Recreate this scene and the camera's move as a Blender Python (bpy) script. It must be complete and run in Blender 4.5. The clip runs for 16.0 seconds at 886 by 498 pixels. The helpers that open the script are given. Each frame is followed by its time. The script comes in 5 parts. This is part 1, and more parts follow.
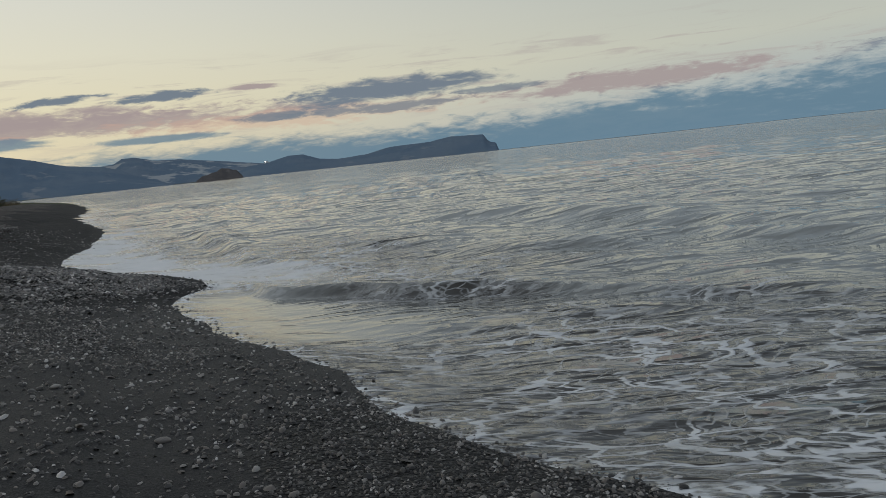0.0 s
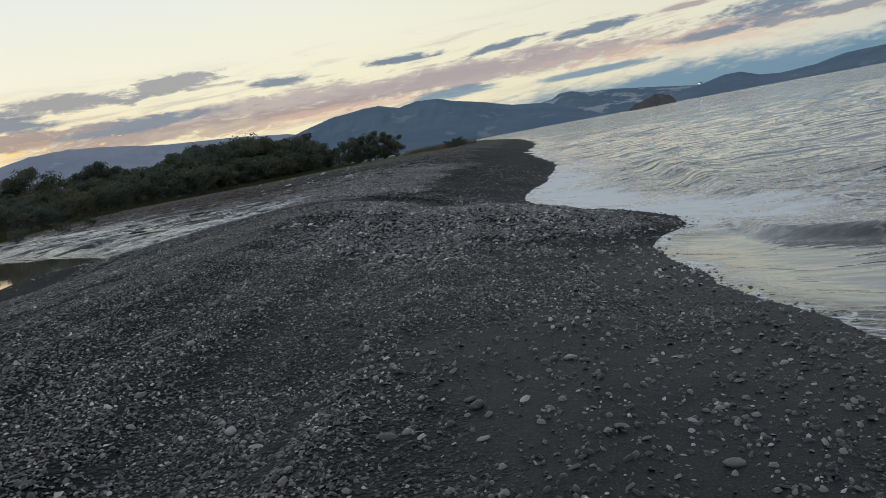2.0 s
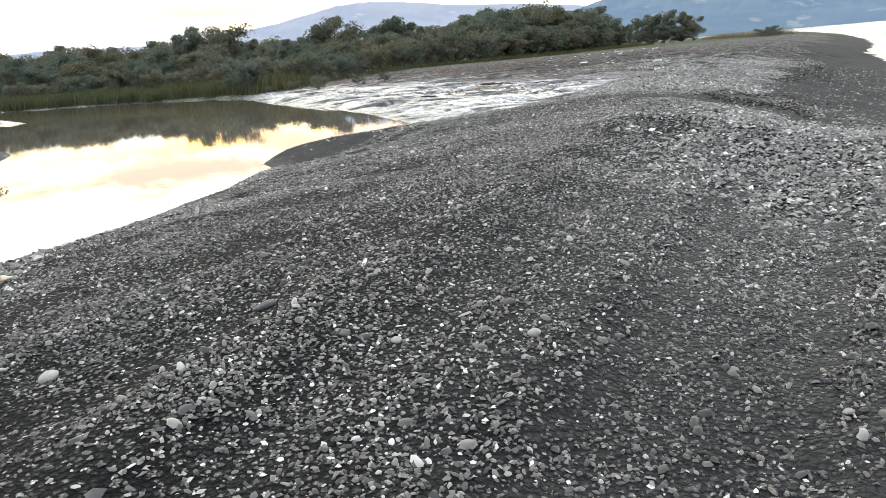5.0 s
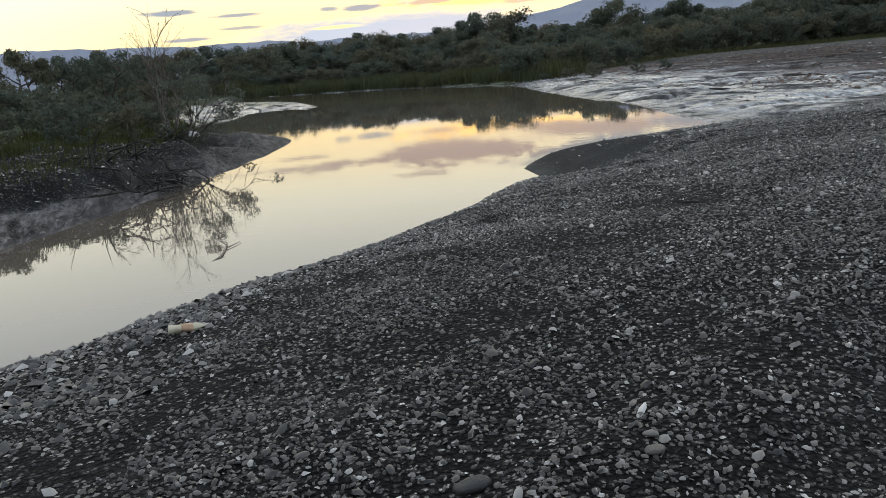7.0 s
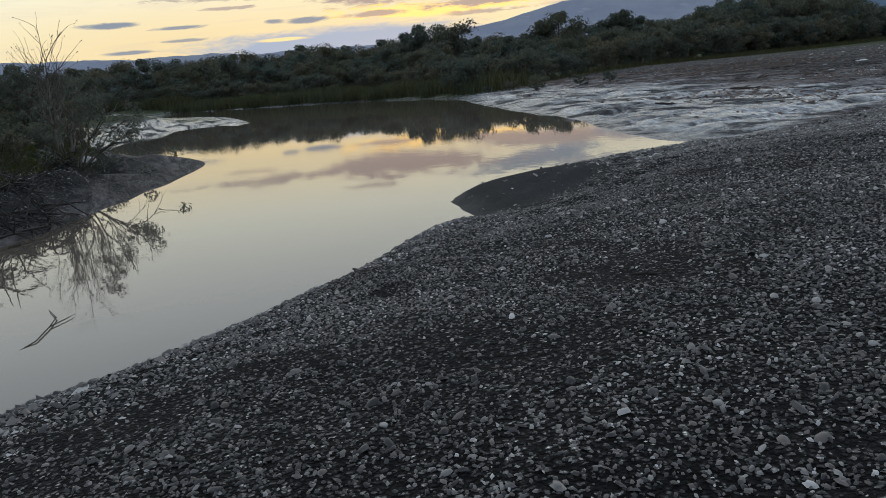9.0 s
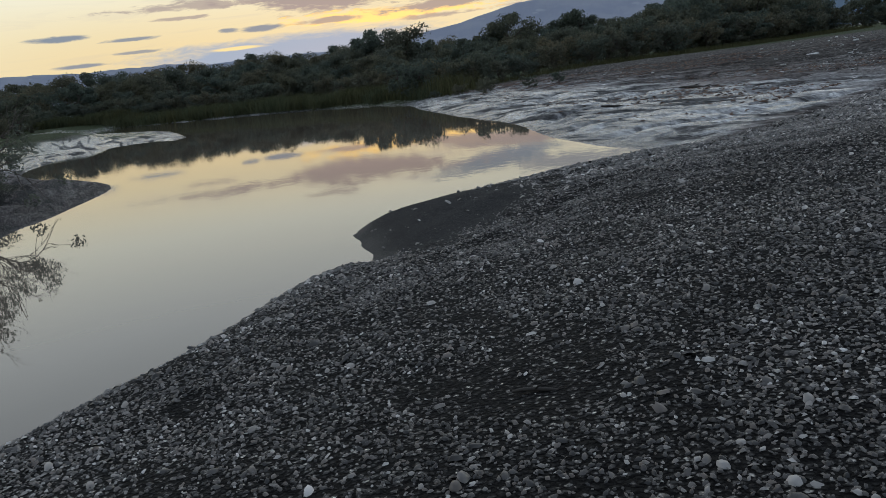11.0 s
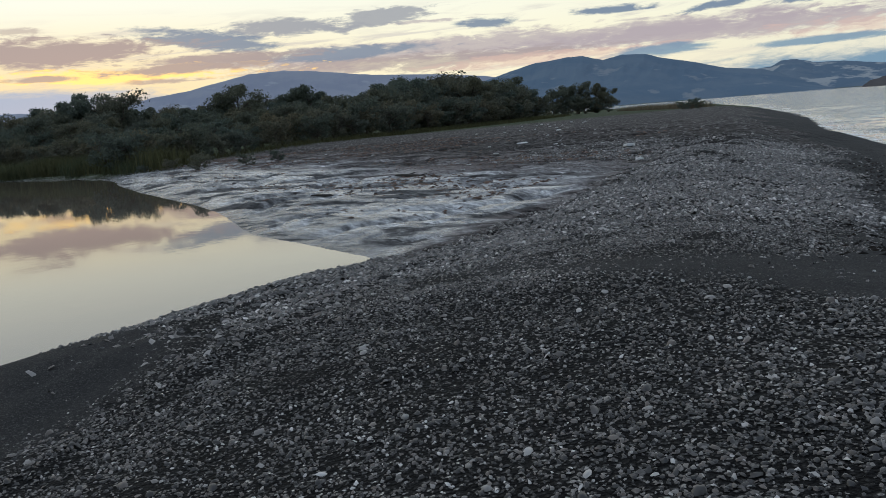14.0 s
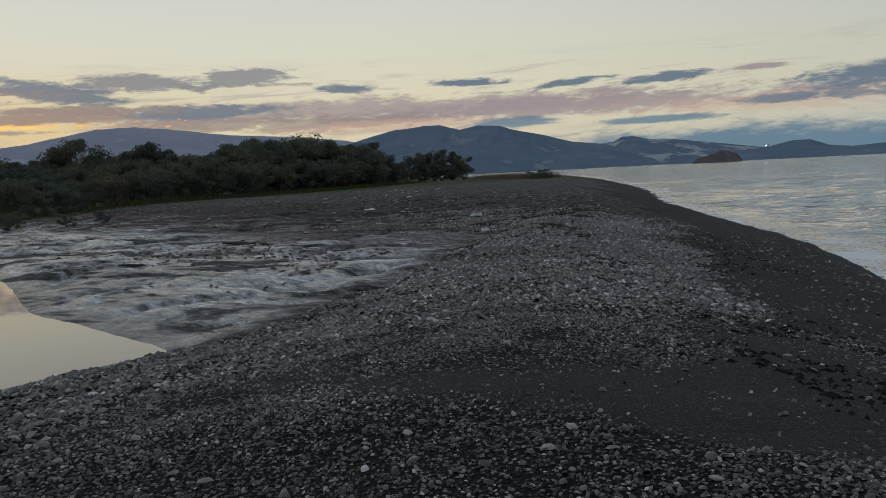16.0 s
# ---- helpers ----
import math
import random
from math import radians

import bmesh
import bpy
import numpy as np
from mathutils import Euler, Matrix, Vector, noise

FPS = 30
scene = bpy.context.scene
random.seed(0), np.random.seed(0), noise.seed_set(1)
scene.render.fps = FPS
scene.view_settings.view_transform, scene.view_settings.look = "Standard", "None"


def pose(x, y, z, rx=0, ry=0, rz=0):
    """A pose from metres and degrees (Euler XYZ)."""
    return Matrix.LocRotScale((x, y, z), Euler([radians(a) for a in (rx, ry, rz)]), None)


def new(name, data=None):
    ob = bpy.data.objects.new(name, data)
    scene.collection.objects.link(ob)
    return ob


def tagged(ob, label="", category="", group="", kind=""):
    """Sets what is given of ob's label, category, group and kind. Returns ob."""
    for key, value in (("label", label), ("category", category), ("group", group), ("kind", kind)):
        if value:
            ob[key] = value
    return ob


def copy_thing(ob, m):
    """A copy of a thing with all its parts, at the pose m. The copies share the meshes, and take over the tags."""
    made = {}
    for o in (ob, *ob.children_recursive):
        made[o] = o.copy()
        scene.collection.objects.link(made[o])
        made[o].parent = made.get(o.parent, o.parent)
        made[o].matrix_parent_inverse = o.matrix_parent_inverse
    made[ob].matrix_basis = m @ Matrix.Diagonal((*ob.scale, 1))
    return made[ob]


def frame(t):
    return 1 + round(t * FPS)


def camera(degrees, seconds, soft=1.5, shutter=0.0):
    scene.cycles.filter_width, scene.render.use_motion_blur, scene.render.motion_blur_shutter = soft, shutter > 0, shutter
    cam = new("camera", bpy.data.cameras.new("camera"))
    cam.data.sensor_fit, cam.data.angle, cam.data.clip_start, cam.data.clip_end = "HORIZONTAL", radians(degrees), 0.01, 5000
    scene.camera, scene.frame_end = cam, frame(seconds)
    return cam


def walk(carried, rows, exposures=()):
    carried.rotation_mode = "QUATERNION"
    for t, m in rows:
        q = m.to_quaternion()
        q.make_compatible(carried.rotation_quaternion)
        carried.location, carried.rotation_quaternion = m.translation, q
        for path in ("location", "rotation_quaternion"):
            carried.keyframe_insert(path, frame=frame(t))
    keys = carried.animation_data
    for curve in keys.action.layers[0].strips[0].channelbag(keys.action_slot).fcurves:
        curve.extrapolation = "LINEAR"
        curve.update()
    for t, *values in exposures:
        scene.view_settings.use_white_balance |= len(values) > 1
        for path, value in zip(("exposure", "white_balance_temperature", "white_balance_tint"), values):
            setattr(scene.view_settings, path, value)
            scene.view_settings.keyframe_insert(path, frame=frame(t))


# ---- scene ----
cam = camera(59.09, 16.0, 0.7)
# t, x, y, z, yaw, pitch, roll
ROWS = [
    (0.0, -0.000, 0.000, 1.498, -0.04, -6.81, 6.02),
    (0.5, -0.147, 0.377, 1.490, 7.22, -5.69, 6.61),
    (1.0, -0.424, 0.689, 1.494, 16.56, -5.99, 7.87),
    (1.5, -0.731, 0.962, 1.533, 22.61, -7.57, 10.29),
    (2.0, -1.056, 1.285, 1.546, 30.93, -7.58, 10.56),
    (2.5, -1.482, 1.506, 1.531, 36.31, -7.35, 8.51),
    (3.0, -1.825, 1.766, 1.530, 38.74, -8.13, 5.56),
    (5.5, -3.705, 2.886, 1.831, 56.32, -14.65, 5.37),
    (6.0, -4.163, 3.169, 1.869, 62.62, -14.17, 5.56),
    (6.5, -4.638, 3.363, 1.901, 67.58, -13.69, 6.26),
    (7.0, -5.010, 3.640, 1.914, 70.94, -13.17, 4.85),
    (7.5, -5.480, 3.896, 1.919, 69.94, -12.57, 4.12),
    (8.0, -5.887, 4.179, 1.939, 66.67, -12.11, 4.18),
    (8.5, -6.313, 4.526, 1.937, 68.10, -11.94, 3.70),
    (9.0, -6.758, 4.846, 1.955, 67.16, -12.67, 5.12),
    (9.5, -7.126, 5.278, 1.951, 64.77, -13.21, 5.53),
    (12.0, -8.896, 6.995, 1.941, 64.47, -12.50, 7.28),
    (12.5, -9.279, 7.371, 1.964, 66.25, -12.96, 6.45),
    (13.0, -9.592, 7.760, 2.020, 64.44, -12.83, 5.29),
    (13.5, -9.830, 8.228, 2.085, 56.95, -11.59, 5.15),
    (14.0, -10.001, 8.562, 2.158, 45.08, -9.44, 4.50),
    (14.5, -10.131, 8.998, 2.149, 37.25, -7.93, 3.34),
    (15.0, -10.306, 9.378, 2.165, 33.23, -7.11, 2.34),
    (15.5, -10.507, 9.777, 2.173, 30.63, -5.47, 2.82),
    (16.0, -10.764, 10.251, 2.142, 34.89, -5.42, 2.84),
]
EXPOSURES = [(0.0, -0.1, 5950, 8), (0.5, -0.2, 5900, 8), (1.0, -0.25, 5800, 8), (1.5, 0.0, 5750, 8), (2.0, 0.15, 5700, 7), (2.5, 0.2, 5700, 7), (3.0, 1.0, 5750, 7), (5.5, 2.15, 6200, 8), (6.0, 1.8, 6100, 8), (6.5, 1.15, 5950, 8),
             (7.0, 0.85, 5800, 8), (7.5, 0.55, 5550, 8), (8.5, 0.25, 5450, 8), (9.5, 0.35, 5500, 8), (12.0, 0.1, 5450, 8), (13.0, 0.15, 5450, 8), (13.5, 0.0, 5400, 8), (14.0, 0.3, 5450, 8), (15.0, 0.3, 5600, 8), (16.0, -0.25, 5700, 8)]
walk(cam, [(t, pose(x, y, z, 90 + pitch, roll, yaw)) for t, x, y, z, yaw, pitch, roll in ROWS], EXPOSURES)

# ---------------------------------------------------------------- node helpers
def wire(nt, kind, **settings):
    node = nt.nodes.new(kind)
    for key, value in settings.items():
        if key == "op":
            node.operation = value
        elif key == "blend":
            node.blend_type = value
        elif key == "clamp":
            node.use_clamp = value
    return node


def feed(nt, socket, value):
    if isinstance(value, bpy.types.NodeSocket):
        nt.links.new(value, socket)
    elif isinstance(value, (tuple, list)) and len(value) == 3 and socket.type == "RGBA":
        socket.default_value = (*value, 1)
    else:
        socket.default_value = value


def calc(nt, op, a, b=0.0, c=0.0, clamp=False):
    node = wire(nt, "ShaderNodeMath", op=op, clamp=clamp)
    for socket, value in zip(node.inputs, (a, b, c)):
        feed(nt, socket, value)
    return node.outputs[0]


def blend(nt, fac, a, b, mode="MIX"):
    node = wire(nt, "ShaderNodeMixRGB", blend=mode)
    for socket, value in zip(node.inputs, (fac, a, b)):
        feed(nt, socket, value)
    return node.outputs[0]


def steps(nt, value, low, high, to_low=0.0, to_high=1.0):
    node = wire(nt, "ShaderNodeMapRange")
    node.interpolation_type = "SMOOTHSTEP"
    for socket, v in zip(node.inputs[:5], (value, low, high, to_low, to_high)):
        feed(nt, socket, v)
    return node.outputs[0]


def cloudy(nt, vector, scale, detail=4.0, rough=0.55, distortion=0.0):
    node = wire(nt, "ShaderNodeTexNoise")
    feed(nt, node.inputs["Vector"], vector)
    node.inputs["Scale"].default_value = scale
    node.inputs["Detail"].default_value = detail
    node.inputs["Roughness"].default_value = rough
    node.inputs["Distortion"].default_value = distortion
    return node.outputs["Fac"]


def cells(nt, vector, scale, out="Distance", feature="F1", randomness=1.0):
    node = wire(nt, "ShaderNodeTexVoronoi")
    node.feature = feature
    feed(nt, node.inputs["Vector"], vector)
    node.inputs["Scale"].default_value = scale
    node.inputs["Randomness"].default_value = randomness
    return node.outputs[out]


def ramp(nt, value, stops):
    node = wire(nt, "ShaderNodeValToRGB")
    feed(nt, node.inputs[0], value)
    while len(node.color_ramp.elements) < len(stops):
        node.color_ramp.elements.new(0.5)
    for element, (at, colour) in zip(node.color_ramp.elements, stops):
        element.position, element.color = at, (*colour, 1)
    return node.outputs[0]


# ---------------------------------------------------------------- sky after sunset
SUNSET = 70.0   # degrees to the left of +y
world = bpy.data.worlds.new("dusk_sky")
world.use_nodes = True
scene.world = world
nt = world.node_tree
nt.nodes.clear()
coord = wire(nt, "ShaderNodeTexCoord").outputs["Generated"]
xyz = wire(nt, "ShaderNodeSeparateXYZ")
feed(nt, xyz.inputs[0], coord)
X, Y, Z = xyz.outputs
az = calc(nt, "MULTIPLY", calc(nt, "ARCTAN2", calc(nt, "MULTIPLY", X, -1.0), Y), 57.2958)
el = calc(nt, "MULTIPLY", calc(nt, "ARCSINE", Z), 57.2958)
el = calc(nt, "ABSOLUTE", el)
flat = wire(nt, "ShaderNodeCombineXYZ")
feed(nt, flat.inputs[0], calc(nt, "MULTIPLY", az, 0.16))
feed(nt, flat.inputs[1], calc(nt, "MULTIPLY", el, 0.75))
plane = flat.outputs[0]
shred = cloudy(nt, plane, 1.0, 6.0, 0.62, 0.5)
fine = cloudy(nt, plane, 3.2, 5.0, 0.6, 0.3)
thin = wire(nt, "ShaderNodeCombineXYZ")
feed(nt, thin.inputs[0], calc(nt, "MULTIPLY", az, 0.55))
feed(nt, thin.inputs[1], calc(nt, "ADD", calc(nt, "MULTIPLY", el, 2.4), calc(nt, "MULTIPLY", az, 0.06)))
tatter = cloudy(nt, thin.outputs[0], 1.0, 6.0, 0.66, 0.8)
rag = calc(nt, "SUBTRACT", calc(nt, "ADD", calc(nt, "ADD", calc(nt, "MULTIPLY", shred, 1.1), calc(nt, "MULTIPLY", fine, 0.6)), calc(nt, "MULTIPLY", tatter, 0.9)), 1.30)
away = calc(nt, "DIVIDE", calc(nt, "ABSOLUTE", calc(nt, "SUBTRACT", az, SUNSET)), 100.0)
clear = ramp(nt, calc(nt, "DIVIDE", el, 60.0), [(0.0, (0.84, 0.66, 0.40)), (0.08, (0.88, 0.74, 0.46)), (0.15, (0.86, 0.77, 0.56)), (0.25, (0.77, 0.73, 0.63)), (0.42, (0.53, 0.54, 0.53)), (1.0, (0.345, 0.36, 0.388))])
cool = ramp(nt, calc(nt, "DIVIDE", el, 60.0), [(0.0, (0.36, 0.42, 0.46)), (0.10, (0.57, 0.555, 0.45)), (0.2, (0.47, 0.48, 0.44)), (0.42, (0.40, 0.44, 0.475)), (1.0, (0.345, 0.36, 0.388))])
sky = blend(nt, steps(nt, away, 0.25, 1.05), clear, cool)
east = ramp(nt, calc(nt, "DIVIDE", el, 60.0), [(0.0, (0.13, 0.155, 0.19)), (0.3, (0.18, 0.21, 0.25)), (1.0, (0.33, 0.345, 0.375))])
round_east = calc(nt, "MINIMUM", away, calc(nt, "SUBTRACT", 3.6, away))
sky = blend(nt, steps(nt, round_east, 1.05, 1.6), sky, east)
glow = calc(nt, "MULTIPLY", steps(nt, calc(nt, "ABSOLUTE", calc(nt, "SUBTRACT", az, 78.0)), 36.0, 6.0), steps(nt, el, 9.5, 3.0))
sky = blend(nt, calc(nt, "MULTIPLY", glow, 0.8), sky, (0.80, 0.56, 0.25))


def cloud(a0, e0, wide, high, colour, strength=1.0, ragged=1.0, tilt=0.0):
    """One bank of cloud: degrees round the horizon and above it, half its width and height."""
    global sky
    da = calc(nt, "SUBTRACT", az, a0)
    u = calc(nt, "DIVIDE", da, wide)
    v = calc(nt, "DIVIDE", calc(nt, "SUBTRACT", calc(nt, "SUBTRACT", el, e0), calc(nt, "MULTIPLY", da, tilt)), high)
    r = calc(nt, "SQRT", calc(nt, "ADD", calc(nt, "MULTIPLY", u, u), calc(nt, "MULTIPLY", v, v)))
    r = calc(nt, "ADD", r, calc(nt, "MULTIPLY", rag, -2.2 * ragged))
    sky = blend(nt, calc(nt, "MULTIPLY", steps(nt, r, 1.06, 0.48), strength), sky, colour)


GREY = (0.31, 0.29, 0.275)
BLUE, SLATE, MAUVE, ROSE = (0.15, 0.235, 0.292), (0.195, 0.222, 0.252), (0.40, 0.31, 0.29), (0.66, 0.42, 0.30)
wisp_at = wire(nt, "ShaderNodeCombineXYZ")
feed(nt, wisp_at.inputs[0], calc(nt, "MULTIPLY", az, 0.09))
feed(nt, wisp_at.inputs[1], calc(nt, "ADD", calc(nt, "MULTIPLY", el, 0.95), calc(nt, "MULTIPLY", az, 0.012)))
wisp = cloudy(nt, wisp_at.outputs[0], 1.5, 7.0, 0.62, 0.7)
veil = calc(nt, "MULTIPLY", steps(nt, wisp, 0.50, 0.66), calc(nt, "MULTIPLY", steps(nt, el, 9.0, 6.5), steps(nt, el, 2.0, 4.0)))
sky = blend(nt, calc(nt, "MULTIPLY", veil, steps(nt, az, 80.0, 62.0, 0.12, 0.5)), sky, (0.46, 0.38, 0.34))
DUN, GOLD, PALE = (0.36, 0.27, 0.225), (1.25, 0.72, 0.17), (0.29, 0.35, 0.42)
for bank in ((40, 4.9, 30, 1.0, MAUVE, 0.8, 0.7), (26, 4.5, 24, 0.9, MAUVE, 0.85, 0.7), (46, 4.2, 15, 0.7, DUN, 0.7, 0.9), (36, 3.7, 10, 0.5, ROSE, 0.6, 0.8), (10, 3.9, 14, 0.8, ROSE, 0.5, 0.8),
             (-15, 3.9, 12, 0.8, MAUVE, 0.85, 0.8), (-45, 1.4, 34, 3.0, BLUE, 0.95, 0.4), (-14, 0.5, 22, 2.6, BLUE, 0.95, 0.4), (14, 0.6, 30, 2.2, BLUE, 0.95, 0.35), (29.5, 3.5, 4.5, 0.45, BLUE, 0.85, 0.5),
             (19.5, 3.15, 5.5, 0.28, BLUE, 0.85, 0.5), (11.5, 4.0, 3.0, 0.35, SLATE, 0.85, 0.6), (4.0, 3.9, 6.5, 0.45, SLATE, 0.8, 0.9), (3.5, 5.15, 8.5, 0.95, SLATE, 1.0, 0.55, -0.02), (-4.5, 4.4, 4.0, 0.3, SLATE, 0.8, 0.8),
             (13, 6.15, 2.0, 0.22, MAUVE, 0.9, 0.7), (18.6, 5.95, 3.4, 0.36, SLATE, 1.0, 0.75, -0.05), (25.6, 6.1, 3.1, 0.32, SLATE, 1.0, 0.75, -0.08), (32.4, 6.5, 3.0, 0.34, SLATE, 1.0, 0.7, 0.03), (41.6, 6.45, 2.3, 0.36, SLATE, 0.95, 0.6),
             (46, 6.9, 3.0, 0.16, MAUVE, 0.7, 0.8), (48.5, 7.4, 5.0, 0.65, GREY, 0.9, 0.9, -0.05), (55.4, 7.1, 4.6, 0.7, GREY, 0.95, 0.8), (60.8, 6.45, 6.2, 0.75, SLATE, 0.95, 0.7, 0.13), (52, 5.15, 8.0, 0.5, SLATE, 0.9, 0.7),
             (70, 6.1, 8.5, 1.05, DUN, 1.0, 0.8), (72.5, 7.5, 2.5, 0.25, DUN, 0.6, 0.8), (80, 6.3, 6.0, 0.4, DUN, 0.8, 1.0), (60, 5.3, 7.5, 0.45, DUN, 0.95, 0.7), (66, 4.5, 8.0, 0.55, GOLD, 0.9, 1.2),
             (63, 4.75, 6.0, 0.36, DUN, 0.95, 0.9), (71.5, 4.5, 2.6, 0.22, DUN, 0.9, 0.7), (64, 4.0, 3.0, 0.2, DUN, 0.8, 0.8), (73.5, 2.85, 13.0, 1.2, PALE, 0.95, 0.3), (78, 3.28, 2.4, 0.16, (0.95, 0.66, 0.25), 0.95, 0.35),
             (76.2, 4.45, 1.5, 0.25, SLATE, 0.95, 0.6), (78.6, 4.5, 0.8, 0.2, SLATE, 0.9, 0.6), (89, 4.95, 2.2, 0.24, SLATE, 0.95, 0.55), (85, 4.55, 2.0, 0.17, SLATE, 0.9, 0.55), (88.2, 3.15, 1.8, 0.15, SLATE, 0.9, 0.5),
             (81.5, 5.6, 2.4, 0.14, DUN, 0.8, 0.8), (84.5, 3.7, 1.6, 0.12, SLATE, 0.8, 0.6)):
    cloud(*bank)
nishita = wire(nt, "ShaderNodeTexSky")
nishita.sky_type, nishita.sun_disc = "NISHITA", False
nishita.sun_elevation, nishita.sun_rotation = radians(2.0), radians(-SUNSET)
total = blend(nt, 1.0, sky, blend(nt, 1.0, nishita.outputs[0], (0.004, 0.004, 0.004), "MULTIPLY"), "ADD")
back = wire(nt, "ShaderNodeBackground")
feed(nt, back.inputs[0], total)
back.inputs[1].default_value = 1.0
feed(nt, wire(nt, "ShaderNodeOutputWorld").inputs[0], back.outputs[0])

# ---------------------------------------------------------------- numbers for the lie of the land
def lattice(ix, iy, seed):
    n = (ix.astype(np.int64) * 374761393 + iy.astype(np.int64) * 668265263 + seed * 1442695041) & 0xFFFFFFFF
    n = ((n ^ (n >> 13)) * 1274126177) & 0xFFFFFFFF
    return ((n ^ (n >> 16)) & 0xFFFF) / 65535.0


def soft_noise(x, y, seed=0):
    ix, iy = np.floor(x), np.floor(y)
    fx, fy = x - ix, y - iy
    fx, fy = fx * fx * (3 - 2 * fx), fy * fy * (3 - 2 * fy)
    a, b = lattice(ix, iy, seed), lattice(ix + 1, iy, seed)
    c, d = lattice(ix, iy + 1, seed), lattice(ix + 1, iy + 1, seed)
    return (a * (1 - fx) + b * fx) * (1 - fy) + (c * (1 - fx) + d * fx) * fy - 0.5


def fbm(x, y, size, seed=0, octaves=4):
    total, gain = 0.0, 1.0
    for k in range(octaves):
        total = total + gain * soft_noise(x / size * 2 ** k + 17.3 * k, y / size * 2 ** k - 9.1 * k, seed + k)
        gain *= 0.5
    return total


def ease(x, low, high):
    t = np.clip((x - low) / (high - low), 0, 1)
    return t * t * (3 - 2 * t)


def rounded(points, times=2):
    """Cuts the corners of a closed outline."""
    p = np.array(points, float)
    for _ in range(times):
        q = np.roll(p, -1, axis=0)
        p = np.stack([0.75 * p + 0.25 * q, 0.25 * p + 0.75 * q], 1).reshape(-1, 2)
    return p


def outline_distance(poly, x, y):
    """Distance from a closed outline, negative inside."""
    shape, x, y = np.shape(x), np.ravel(x), np.ravel(y)
    best, inside = np.full(x.shape, 1e12), np.zeros(x.shape, bool)
    for (ax, ay), (bx, by) in zip(poly, np.roll(poly, -1, axis=0)):
        dx, dy = bx - ax, by - ay
        t = np.clip(((x - ax) * dx + (y - ay) * dy) / (dx * dx + dy * dy + 1e-12), 0, 1)
        best = np.minimum(best, (x - ax - t * dx) ** 2 + (y - ay - t * dy) ** 2)
        if ay != by:
            inside ^= ((ay > y) != (by > y)) & (x < (bx - ax) * (y - ay) / (by - ay) + ax)
    d = np.sqrt(best)
    return np.where(inside, -d, d).reshape(shape)


SEA = rounded([(70, -200), (26, -40), (12, -12), (5, -1), (2.4, 2.0), (1.1, 3.6), (0.3, 4.4), (-0.5, 5.3), (-1.1, 6.5), (-1.75, 7.5), (-2.6, 8.6),
               (-3.4, 9.9), (-4.1, 11.3), (-4.0, 12.6), (-4.6, 14.2), (-7.9, 16.8), (-10.1, 19.8), (-11.2, 24), (-12.8, 28.7), (-14.8, 33.7), (-18.9, 41.8), (-25.2, 53), (-31.5, 68),
               (-43, 94), (-80, 165), (-125, 243), (-150, 262), (-400, 480), (-2100, 2800), (4400, 4400), (4400, -3000), (300, -2000)])
POND = rounded([(-8.6, -9), (-9.6, -3), (-11.0, 2.3), (-11.95, 3.3), (-12.65, 4.55), (-13.38, 5.7), (-14.24, 6.7), (-15.04, 7.42), (-15.70, 8.07), (-15.9, 8.6), (-15.7, 9.15), (-16.7, 9.3),
                (-18.1, 9.45), (-18.35, 10.3), (-18.6, 11.8), (-19.0, 13.25), (-19.35, 14.9), (-19.25, 16.5), (-21.4, 16.8), (-22.8, 17.2), (-25.1, 17.4),
                (-28.6, 18.9), (-33.6, 20.8), (-40, 22.2), (-50, 25), (-62, 29.3), (-74, 28.5), (-88, 25), (-103, 16), (-116, 12), (-100, 8.0),
                (-79, 13.9), (-62, 13.2), (-53.5, 12.4), (-60, 10.2), (-57, 7.6), (-49, 5.4), (-43, 4.2), (-37.5, 5.4), (-33.6, 6.9), (-30.6, 7.2), (-26.5, 6.0),
                (-24.2, 4.9), (-20.6, 3.4), (-17.8, 1.8), (-16.2, 0.8), (-14.2, -3), (-13.2, -9)], 2)


